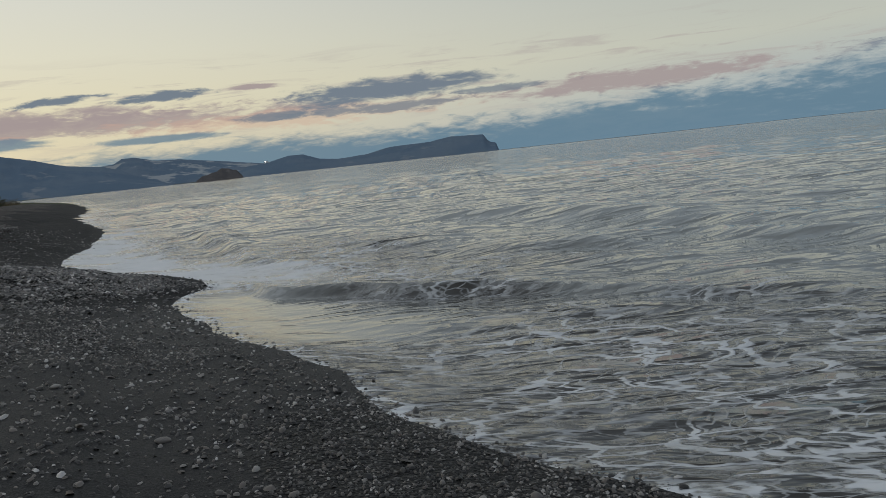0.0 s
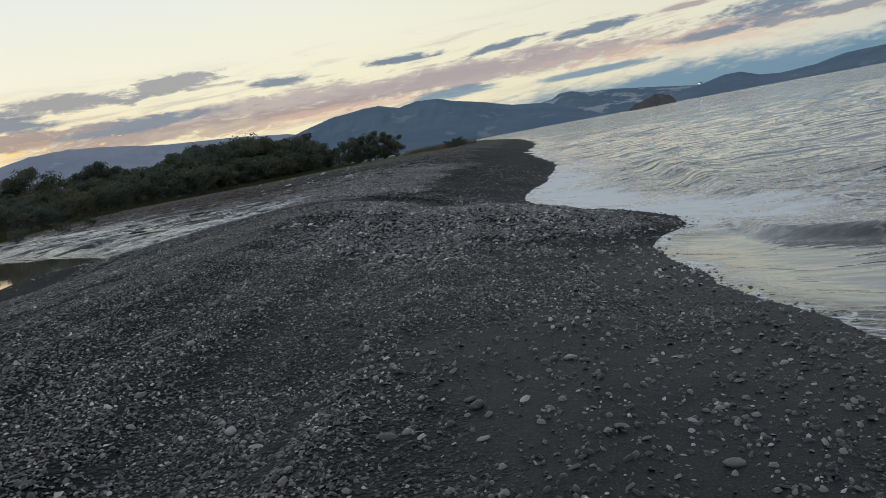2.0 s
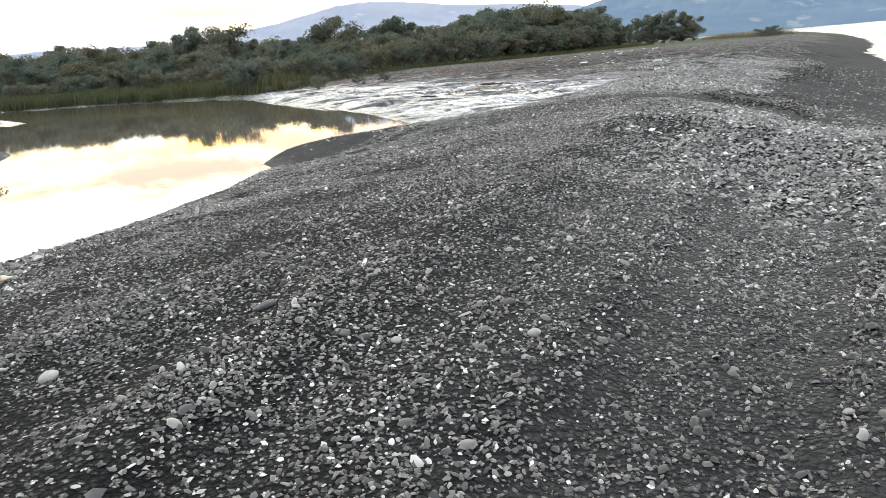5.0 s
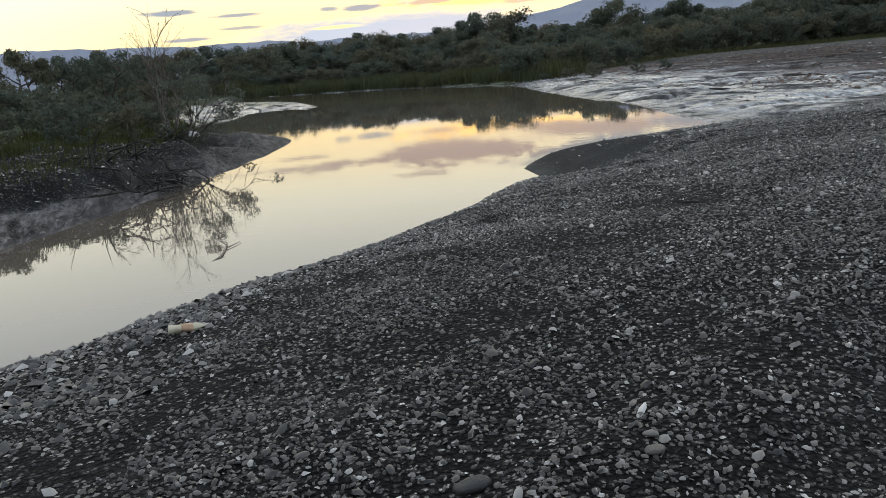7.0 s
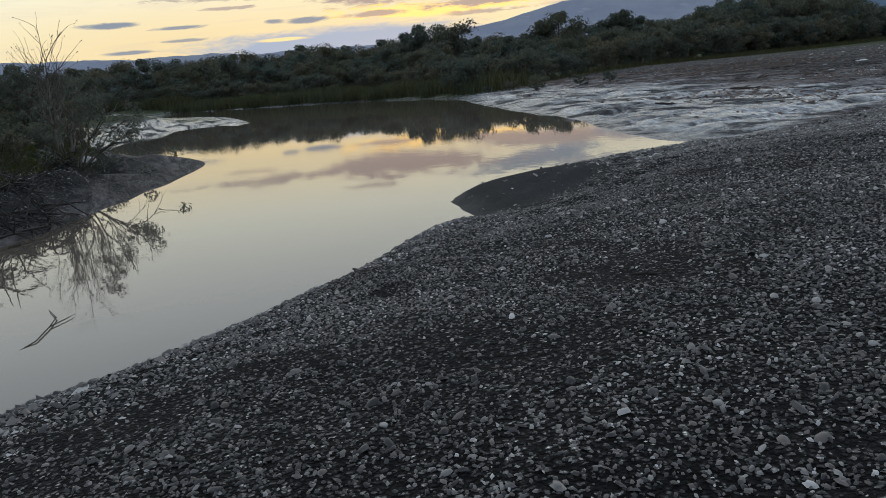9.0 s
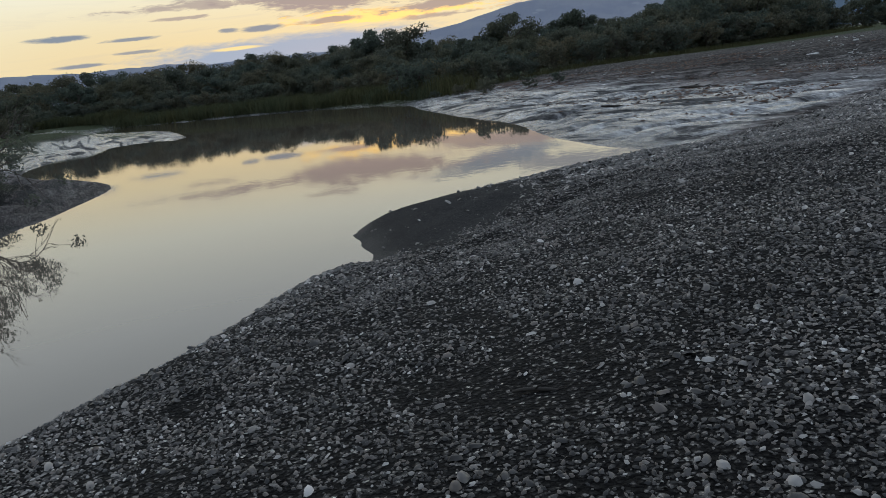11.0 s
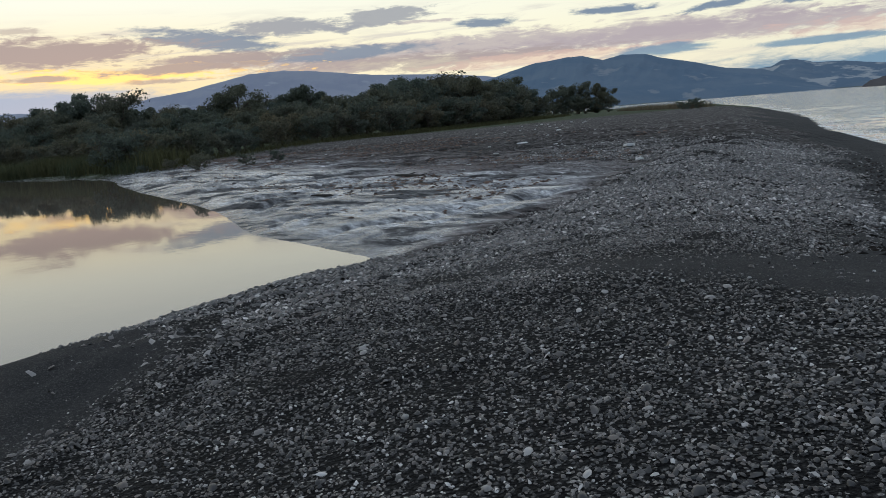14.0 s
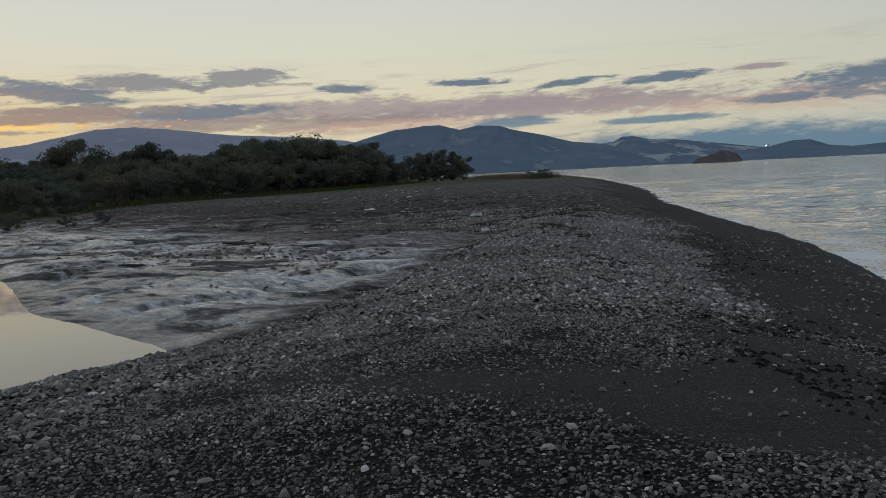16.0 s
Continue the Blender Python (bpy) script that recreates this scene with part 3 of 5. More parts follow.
def tube(points, radii, sides=6, wobble=0.0, seed=0):
    """A tapered, bent tube as vertices and triangles."""
    rnd = np.random.RandomState(seed)
    pts = np.array(points, float)
    along = np.gradient(pts, axis=0)
    along /= np.linalg.norm(along, axis=1)[:, None] + 1e-9
    ref = np.where(np.abs(along[:, 2:3]) < 0.9, [[0, 0, 1.0]], [[1.0, 0, 0]])
    u = np.cross(along, ref)
    u /= np.linalg.norm(u, axis=1)[:, None]
    v = np.cross(along, u)
    ang = np.arange(sides) * 2 * np.pi / sides
    r = np.array(radii)[:, None] * (1 + wobble * (rnd.rand(len(pts), sides) - 0.5))
    ring = pts[:, None] + r[..., None] * (np.cos(ang)[None, :, None] * u[:, None] + np.sin(ang)[None, :, None] * v[:, None])
    verts = np.concatenate([ring.reshape(-1, 3), pts[:1], pts[-1:]])
    n, tris = len(pts), []
    for i in range(n - 1):
        for j in range(sides):
            a, b = i * sides + j, i * sides + (j + 1) % sides
            tris += [(a, b, b + sides), (a, b + sides, a + sides)]
    for j in range(sides):
        tris += [((j + 1) % sides, j, n * sides), ((n - 1) * sides + j, (n - 1) * sides + (j + 1) % sides, n * sides + 1)]
    return verts, np.array(tris)


def joined(pieces):
    verts, faces, base = [], [], 0
    for v, f in pieces:
        verts.append(v)
        faces.append(f + base)
        base += len(v)
    return np.concatenate(verts), np.concatenate(faces)


def ground_at(x, y):
    return float(lie(np.array([float(x)]), np.array([float(y)]))[0][0])


# ---------------------------------------------------------------- ground, sea and lagoon
xs, ys = graded(-30.0, 4.0, 0.17, 4300), graded(-3.0, 38.0, 0.17, 4300)
gx, gy = np.meshgrid(xs, ys)
gz, gravel, mud, sea_d, pond_d = lie(gx, gy)
wet = np.maximum(np.clip(0.95 * ease(sea_d, 6.5, 4.0) * ease(gy, 12, 9) + 0.5 * ease(sea_d, 1.3, 0.1), 0, 1), ease(pond_d, 0.45, 0.05))
wet = np.maximum(wet, 0.9 * ease(pond_d, 2.4, 1.2) * ease(gx, -17, -19) * ease(gy, 9, 7) * ease(gx, -44, -38))
TREE_FRONT = [(-62, 30), (-63, 37), (-64, 47), (-70, 62), (-80, 85), (-98, 122)]
belt_x = np.interp(gy, [p[1] for p in TREE_FRONT], [p[0] for p in TREE_FRONT])
green = ease(belt_x - gx, -3.0, 3.0) * ease(gy, 24, 30) + ease(gx, -24, -29) * ease(pond_d, 1.5, 3.5) * ease(gy, 7, 3) + ease(gx, -100, -130) + ease(gx, -62, -68) * ease(pond_d, 0.4, 2.0)
green = np.clip(green, 0, 1)
ground = tagged(part("ground", sheet("ground", xs, ys, gz, None, (("gravel", gravel), ("mud", mud), ("wet", wet), ("green", green))), GROUND),
                "dark grey shingle and sand beach ridge between sea and lagoon", "beach", kind="structure")

SEA_LEVEL = -0.32


def crest(x, y, line, height, front, behind, foot):
    """A swell that runs along a line, steeper on its shore side."""
    line = np.array(line, float)
    best = np.full(np.shape(x), 1e9)
    side = np.zeros(np.shape(x))
    fade = np.zeros(np.shape(x))
    lengths = np.linalg.norm(np.diff(line, axis=0), axis=1)
    total, run = lengths.sum(), 0.0
    for (ax, ay), (bx, by), n in zip(line[:-1], line[1:], lengths):
        dx, dy = bx - ax, by - ay
        t = np.clip(((x - ax) * dx + (y - ay) * dy) / (n * n), 0, 1)
        px, py = x - ax - t * dx, y - ay - t * dy
        d = np.hypot(px, py)
        s = (dx * py - dy * px) / n
        hit = d < best
        best, side = np.where(hit, d, best), np.where(hit, s, side)
        fade = np.where(hit, np.sin(np.pi * np.clip((run + t * n) / total, 0.02, 0.98)), fade)
        run += n
    width = np.where(side > 0, behind, front)
    return height * np.sqrt(fade) * np.exp(-(best / width) ** 2) - foot * np.exp(-((best - 2.0 * front) / front) ** 2) * (side < 0) * fade, best, side, fade


wx, wy = graded(-12.0, 9.0, 0.11, 4300), graded(3.0, 32.0, 0.12, 4300)
sx, sy = np.meshgrid(wx, wy)
sz0, _, _, s_sea, s_pond = lie(sx, sy)
off = -s_sea
sea_z = np.full(sx.shape, SEA_LEVEL)
calm = ease(off, 0.3, 3.5) * ease(np.hypot(sx, sy), 400, 60)
for k in range(12):
    angle = radians(28 + (k % 5 - 2) * 19)
    length = 0.5 * 1.33 ** k
    phase = (sx * math.sin(angle) + sy * math.cos(angle)) * 2 * np.pi / length + 4.0 * soft_noise(sx / length / 2.5, sy / length / 2.5, 60 + k)
    sea_z = sea_z + calm * 0.0095 * length ** 0.72 * (1 - 1.7 * np.abs(np.sin(phase / 2)) + 0.35)
foam_line = np.zeros(sx.shape)
for line, height, front, behind in (([(-4.0, 13.4), (-2.6, 11.5), (-0.8, 10.3), (0.4, 10.2), (1.4, 9.5), (2.6, 8.2)], 0.14, 0.13, 0.4),
                                    ([(-9.0, 27.0), (-6.6, 22.5), (-4.4, 17.0), (-2.6, 14.6)], 0.16, 0.3, 0.8),
                                    ([(0.6, 14.2), (2.4, 13.4), (3.8, 12.8), (5.2, 11.2), (6.2, 9.0)], 0.22, 0.6, 1.0),
                                    ([(-2.0, 24.0), (2.5, 20.7), (4.4, 16.8), (7.5, 12.0)], 0.18, 0.8, 1.2)):
    bend = 0.35 * soft_noise(sx / 1.3, sy / 1.3, 77)
    lift, best, side, fade = crest(sx + bend, sy + bend, line, height, front, behind, 0.03)
    sea_z = sea_z + lift
    if height < 0.17:
        foam_line = np.maximum(foam_line, ease(sx, -1.5, 0.8) * fade * np.exp(-((best - 0.15) / 0.3) ** 2) * (side < 0.15) * (0.35 + 1.3 * soft_noise(sx / 0.5, sy / 0.5, 79)))
film = sz0 + 0.012 + 0.01 * soft_noise(sx / 0.4, sy / 0.4, 81)
film = film + np.minimum(0.0, 0.14 * off)
sea_z = np.where(off > 0.0, np.maximum(sea_z, film), film)
foam = np.clip(np.maximum(0.9 * ease(off, 0.2, 0.02) * (0.6 + 1.6 * soft_noise(sx / 0.9, sy / 0.9, 93)), 0.75 * ease(off, 8.0, 2.0) * (0.75 + 0.9 * fbm(sx, sy, 2.5, 91, 3))) * (off > -0.2), 0, 1)
foam = foam * ease(sy - sx * 0.4, 40, 16) + 0.95 * ease(off, 3.2, 0.4) * ease(sy, 10, 15) * (0.85 + 1.2 * soft_noise(sx / 1.2, sy / 1.2, 97))
foam = np.clip(np.maximum(foam, foam_line), 0, 1)
far = ease(np.hypot(sx, sy), 20, 120)
shallow = ease(off, 3.2, 0.8) * ease(sy, 6.5, 8.5)
foam = foam * (1 - 0.75 * shallow * ease(off, 0.15, 0.5) * ease(sy, 14, 11))
sea = tagged(part("sea", sheet("sea", wx, wy, sea_z, off > -0.6, (("foam", foam), ("far", far), ("mid", ease(np.hypot(sx, sy), 6, 26)), ("shallow", shallow))), SEAWATER),
             "silver grey sea with small waves and foam lace at the shore", "sea", kind="structure")

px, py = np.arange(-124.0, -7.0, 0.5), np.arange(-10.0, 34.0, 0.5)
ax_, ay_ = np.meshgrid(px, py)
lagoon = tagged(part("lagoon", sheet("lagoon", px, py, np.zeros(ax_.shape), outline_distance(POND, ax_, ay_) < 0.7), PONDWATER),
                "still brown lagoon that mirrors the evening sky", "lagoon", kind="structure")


# ---------------------------------------------------------------- far hills
def hill(name, label, distance, ridge, mat, depth=900.0, rough=0.10, seed=0, tops=0.06):
    """A range of hills: its crest as a few degrees round the horizon and above it."""
    azs, els = np.array([r[0] for r in ridge], float), np.array([r[1] for r in ridge], float)
    order = np.argsort(azs)
    a = np.linspace(azs.min(), azs.max(), int(60 + (azs.max() - azs.min()) * 9))
    e = np.interp(a, azs[order], els[order])
    e = e * (1 + tops * fbm(a * 0.6, a * 0 + seed, 1.0, seed, 3)) + 0.35 * tops * fbm(a * 3.0, a * 0 + seed, 1.0, seed + 5, 4)
    e = np.maximum(e, 0.0)
    rows = np.linspace(-1, 0.6, 26)
    verts = []
    for v in rows:
        shape = np.where(v < 0, (1 + v) ** 0.75, np.sqrt(np.maximum(0, 1 - (v / 0.6) ** 2)))
        r = distance + v * depth
        carve = 1 - rough * (1 - abs(v)) * abs(v) * 7.0 * np.abs(fbm(a * 0.9 + 2 * v, a * 0 + v * 2.6, 1.0, seed + 9, 4)) * (1 if v != 0 else 0)
        z = -1.0 + np.tan(np.radians(e)) * distance * shape * carve
        verts.append(np.stack([-np.sin(np.radians(a)) * r, np.cos(np.radians(a)) * r, z], 1))
    verts = np.concatenate(verts)
    n = len(a)
    i = np.arange(len(rows) * n).reshape(len(rows), n)
    quads = np.stack([i[:-1, :-1], i[:-1, 1:], i[1:, 1:], i[1:, :-1]], -1).reshape(-1, 4)
    return tagged(part(name, raw_mesh(name, verts, quads[:, ::-1]), mat), label, "hill", kind="structure")


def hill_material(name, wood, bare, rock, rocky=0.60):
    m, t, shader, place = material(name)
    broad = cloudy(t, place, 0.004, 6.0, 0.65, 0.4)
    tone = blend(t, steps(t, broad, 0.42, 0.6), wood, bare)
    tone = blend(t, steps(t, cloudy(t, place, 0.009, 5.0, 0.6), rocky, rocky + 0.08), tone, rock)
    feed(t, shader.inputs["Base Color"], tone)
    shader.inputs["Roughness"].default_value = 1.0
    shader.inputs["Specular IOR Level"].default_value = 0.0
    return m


# The blue hills and the mesa have the bay's haze painted into their colour.
HILL_HAZE_BLUE = hill_material("hazed_blue_hills", (0.158, 0.212, 0.275), (0.185, 0.235, 0.29), (0.27, 0.30, 0.33))
HILL_HAZE_MESA = hill_material("hazed_mesa_hills", (0.158, 0.212, 0.275), (0.20, 0.245, 0.295), (0.40, 0.42, 0.43), 0.53)
# The far ranges' pale mauve is distance haze, put into the base colour.
HILL_HAZE_FAR = hill_material("hazed_far_hills", (0.36, 0.375, 0.44), (0.40, 0.41, 0.46), (0.45, 0.46, 0.50))
ISLET = hill_material("islet_rock", (0.115, 0.108, 0.108), (0.165, 0.148, 0.142), (0.24, 0.215, 0.20))
hill("hill_far_west", "range of hills behind the lagoon trees, pale mauve from painted haze", 4300, [(125, 0.5), (112, 2.4), (104, 2.9), (97, 3.2), (94, 2.9), (91, 3.0), (88, 2.7), (83, 2.75), (80, 2.5), (77, 2.6), (71, 2.4), (66, 1.8)], HILL_HAZE_FAR, 600, 0.1, 3, 0.06)
hill("hill_mauve", "long rounded mountain behind the trees, mauve from painted haze", 4100, [(68, 2.2), (65, 3.0), (62.5, 3.3), (60.5, 3.75), (58.5, 4.2), (56, 4.3), (53, 4.0), (50, 3.6), (46, 3.3), (42, 2.9), (38, 2.0), (34, 1.0)], HILL_HAZE_FAR, 600, 0.08, 5, 0.012)
hill("hill_two_humps", "mountain with two rounded summits over the bay, painted haze blue", 3600, [(46, 0.6), (43, 2.2), (40.5, 2.9), (38.2, 3.45), (36.2, 3.66), (35.0, 3.65), (33.6, 3.25), (32.2, 3.5), (30.8, 3.4), (29.3, 2.95), (27.4, 2.5), (25.5, 1.95), (23.3, 1.7), (21.0, 0.9), (19.0, 0.1)], HILL_HAZE_BLUE, 700, 0.10, 7, 0.012)
hill("hill_mesa", "flat topped ridge with pale cliffs beyond the bay, painted haze blue", 3900, [(26.5, 1.4), (24, 1.7), (22.7, 1.8), (22.1, 2.12), (21.2, 2.12), (20.2, 1.85), (18.5, 1.75), (16.5, 1.45), (14.5, 1.1), (12.5, 0.8), (10.0, 0.3)], HILL_HAZE_MESA, 600, 0.12, 9, 0.04)
hill("headland", "headland painted haze blue that ends in a steep cape", 3300, [(15.5, 0.3), (13.6, 0.75), (12.4, 0.9), (11.0, 1.2), (10.0, 1.2), (8.8, 0.75), (7.5, 0.62), (5.4, 0.75), (3.7, 1.1), (0.8, 1.15), (-0.8, 1.36), (-3.1, 1.26), (-3.35, 0.85), (-3.6, 0.65), (-3.95, 0.62), (-4.15, 0.0)], HILL_HAZE_BLUE, 300, 0.12, 11, 0.04)
hill("islet", "small brown rocky islet in the bay", 1500, [(17.6, 0.05), (17.1, 0.42), (16.3, 0.6), (15.7, 0.8), (15.2, 0.75), (14.7, 0.55), (14.3, 0.1)], ISLET, 25, 0.2, 13, 0.25)


# ---------------------------------------------------------------- trees
def leaves(centres, spread, count, size, rnd, lift=0.0):
    """Loose leaf sprays round given centres: small folded blades, two triangles each."""
    centres = np.array(centres)
    pick = rnd.randint(0, len(centres), count)
    d = rnd.normal(size=(count, 3))
    d /= np.linalg.norm(d, axis=1)[:, None]
    at = centres[pick] + d * (rnd.rand(count, 1) ** 0.3) * np.array(spread)[pick][:, None] * np.array([1, 1, 0.75])
    face = d + rnd.normal(size=(count, 3)) * 0.45
    u = np.cross(face, rnd.normal(size=(count, 3)))
    u /= np.linalg.norm(u, axis=1)[:, None] + 1e-9
    v = np.cross(face, u)
    v /= np.linalg.norm(v, axis=1)[:, None] + 1e-9
    s = size * (0.5 + rnd.rand(count, 1))
    verts = np.stack([at - u * s, at + v * s * 0.6, at + u * s * 0.8 - v * s * 0.3], 1).reshape(-1, 3)
    return verts, np.arange(count * 3).reshape(-1, 3)


def tree_thing(name, label, height, width, seed, leaf=LEAF, count=2600, size=0.16, stems=1, bare=0.28, group=""):
    rnd = np.random.RandomState(seed)
    top = new(name)
    tagged(top, label, "shrub" if height < 3.2 else "tree", group)
    tips, wood = [], []
    for s in range(stems):
        lean = rnd.normal(size=2) * 0.12 * height * (1 if stems == 1 else 2.0)
        trunk = [(0.1 * s, 0, -0.15)] + [(lean[0] * f + 0.05 * height * rnd.normal() * f, lean[1] * f + 0.05 * height * rnd.normal() * f, height * 0.78 * f) for f in (0.25, 0.5, 0.75, 1.0)]
        wood.append(tube(trunk, [0.035 * height / stems ** 0.5 * k for k in (1, 0.75, 0.55, 0.35, 0.12)], 6, 0.2, seed))
        for b in range(int(9 if stems == 1 else 5)):
            f = bare + (1 - bare) * rnd.rand()
            base = np.array([np.interp(f, (0, 0.25, 0.5, 0.75, 1), [p[k] for p in trunk]) for k in range(3)])
            ang, reach = rnd.rand() * 6.283, width * 0.5 * (0.45 + 0.6 * rnd.rand()) * (1.15 - 0.5 * f)
            end = base + np.array([math.cos(ang) * reach, math.sin(ang) * reach, reach * (0.25 + 0.5 * rnd.rand())])
            mid = (base + end) / 2 + rnd.normal(size=3) * 0.06 * reach
            wood.append(tube([base, mid, end], [0.014 * height, 0.009 * height, 0.003 * height], 3, 0.2, seed + b))
            tips += [end, mid * 0.4 + end * 0.6]
        tips.append(np.array(trunk[-1]) + (0, 0, 0.08 * height))
    part("trunk", raw_mesh("trunk", *joined(wood)), BARK, top)
    spread = [height * (0.11 + 0.12 * rnd.rand()) for _ in tips]
    part("crown", raw_mesh("crown", *leaves(tips, spread, count, size, rnd), smooth=False), leaf, top)
    return top


def reed_thing(name, label, height, width, seed, mat, count=260, group=""):
    rnd = np.random.RandomState(seed)
    at = rnd.normal(size=(count, 2)) * width * 0.4
    lean = rnd.normal(size=(count, 2)) * 0.22 * height
    tall = height * (0.55 + 0.5 * rnd.rand(count))
    ang = rnd.rand(count) * 6.283
    w = 0.012 + 0.016 * height * rnd.rand(count)
    dx, dy = np.cos(ang) * w, np.sin(ang) * w
    zero = np.zeros(count)
    p0 = np.stack([at[:, 0] - dx, at[:, 1] - dy, zero - 0.1], 1)
    p1 = np.stack([at[:, 0] + dx, at[:, 1] + dy, zero - 0.1], 1)
    mid = np.stack([at[:, 0] + lean[:, 0] * 0.35, at[:, 1] + lean[:, 1] * 0.35, tall * 0.6], 1)
    tip = np.stack([at[:, 0] + lean[:, 0], at[:, 1] + lean[:, 1], tall], 1)
    side = np.stack([dx, dy, zero], 1) * 0.8
    verts = np.stack([p0, p1, mid + side, mid - side, tip], 1).reshape(-1, 3)
    i = np.arange(count) * 5
    faces = np.concatenate([np.stack([i, i + 1, i + 2], 1), np.stack([i, i + 2, i + 3], 1), np.stack([i + 3, i + 2, i + 4], 1)])
    return tagged(part(name, raw_mesh(name, verts, faces, False), mat), label, "reeds", group)


rnd = random.Random(5)
BELT = "trees behind the beach"
KINDS = [tree_thing("tree", "dark green dense broad tree in the belt behind the beach", 6.0, 6.2, 21, LEAF, 3700, 0.19, 2, 0.04, BELT),
         tree_thing("tree", "olive green loose tree in the belt behind the beach", 6.4, 5.4, 22, LEAF_OLIVE, 3500, 0.18, 2, 0.05, BELT),
         tree_thing("tree", "dark many-stemmed tree in the belt behind the beach", 5.6, 6.0, 23, LEAF, 3700, 0.19, 2, 0.03, BELT)]
SHRUBS = [tree_thing("shrub", "dark green rounded shrub at the foot of the trees", 2.6, 4.2, 31, LEAF, 2000, 0.125, 4, 0.0, "shrubs before the trees"),
          tree_thing("shrub", "olive green spreading shrub at the foot of the trees", 2.2, 4.0, 32, LEAF_OLIVE, 1950, 0.12, 4, 0.0, "shrubs before the trees")]
REEDS = [reed_thing("reed_clump", "green reeds standing at the lagoon's far bank", 2.0, 3.0, 41, REED, 340, "reeds at the lagoon")]
placed = set()


def plant(kind, x, y, size, lift=0.0):
    m = pose(x, y, ground_at(x, y) - 0.05 + lift, 0, 0, rnd.random() * 360)
    if kind in placed:
        ob = copy_thing(kind, m)
    else:
        ob, kind.matrix_basis = kind, m
        placed.add(kind)
    ob.scale = (size * (0.9 + 0.25 * rnd.random()), size * (0.9 + 0.25 * rnd.random()), size)
    return ob


def along(line, f):
    line = np.array(line, float)
    d = np.concatenate([[0], np.cumsum(np.linalg.norm(np.diff(line, axis=0), axis=1))])
    p = np.array([np.interp(f * d[-1], d, line[:, k]) for k in (0, 1)])
    q = np.array([np.interp(min(1, f + 0.01) * d[-1], d, line[:, k]) for k in (0, 1)])
    n = q - np.array([np.interp(max(0, f - 0.01) * d[-1], d, line[:, k]) for k in (0, 1)])
    n = np.array([-n[1], n[0]]) / (np.linalg.norm(n) + 1e-9)
    return p, n


for i in range(64):
    f = (i + rnd.random()) / 64
    p, n = along(TREE_FRONT, f)
    p = p + n * (0.3 + 3.0 * rnd.random())
    plant(SHRUBS[rnd.randrange(2)], p[0], p[1], (0.65 + 0.45 * rnd.random()) * (1 + 0.9 * f))
for i in range(60):
    f = 0.42 + 0.58 * (i + rnd.random()) / 60
    p, n = along(TREE_FRONT, f)
    back_by = rnd.random()
    p = p + n * (3.5 + 20 * back_by * (1 - 0.55 * f))
    plant(KINDS[rnd.randrange(3)], p[0], p[1], (0.60 + 0.34 * rnd.random() + 0.2 * back_by) * np.interp(f, [0, 0.35, 0.6, 0.9, 1], [0.85, 0.95, 1.2, 1.32, 0.95]))
BANK = [(-60, 33), (-74, 32), (-90, 28), (-106, 20), (-122, 12), (-126, -6)]
tall, tries = 0, 0
while tall < 190 and tries < 4000:
    tries += 1
    turn, far_off = radians(rnd.uniform(50, 97)), 70 + 120 * rnd.random() ** 0.8
    x, y = -9 - math.sin(turn) * far_off, 7 + math.cos(turn) * far_off
    clear_of = float(outline_distance(POND, np.array([x]), np.array([y]))[0])
    if clear_of < 6 or (y > 24 and x > np.interp(y, [q[1] for q in TREE_FRONT], [q[0] for q in TREE_FRONT]) - 5) or (y <= 24 and x > -112):
        continue
    tall += 1
    size = (0.070 * far_off - 2.6) / 6.4 * rnd.uniform(0.72, 1.04)
    plant(SHRUBS[rnd.randrange(2)] if size < 0.5 else KINDS[rnd.randrange(3)], x, y, size * (2.2 if size < 0.5 else 1.0))
for i in range(50):
    p, n = along(BANK, (i + rnd.random()) / 50)
    p = p + np.array([-0.7, 0.7]) * (2.2 + 2.5 * rnd.random())
    plant(SHRUBS[rnd.randrange(2)], p[0], p[1], 0.7 + 0.45 * rnd.random())
for i in range(120):
    p, n = along(BANK, (i + rnd.random()) / 120)
    p = p + np.array([-0.7, 0.7]) * (-3.0 + 3.6 * rnd.random())
    plant(REEDS[0], p[0], p[1], 0.45 + 0.4 * rnd.random())
LEFT = [(-38, -3), (-46, -4), (-60, -1), (-80, 2), (-100, 3), (-118, 4)]
for i in range(44):
    p, n = along(LEFT, (i + rnd.random()) / 44)
    plant(SHRUBS[i % 2] if i % 3 else KINDS[i % 3], p[0], p[1] - 5 * rnd.random(), 0.46 + 0.3 * rnd.random())
# the clump where the belt ends, by the sea
for x, y, s in ((-112, 147, 1.0), (-109.5, 149, 1.1), (-106.5, 151, 1.0), (-104, 152, 0.8)):
    plant(KINDS[0], x, y, s)
    plant(SHRUBS[0], x + 1.5, y - 3, s * 0.9)
    plant(SHRUBS[1], x - 0.5, y - 3.5, s * 1.1)
    plant(SHRUBS[0], x - 1.5, y - 2.0, s * 1.3)
# taller trees that stand out of the belt
for x, y, s, k in ((-152, 62, 1.75, 0), (-147, 64.5, 1.6, 1), (-138.5, 84, 1.72, 0), (-131.5, 91.3, 1.6, 2), (-129, 93.0, 1.5, 0), (-178, 36, 1.45, 1)):
    plant(KINDS[k], x, y, s)


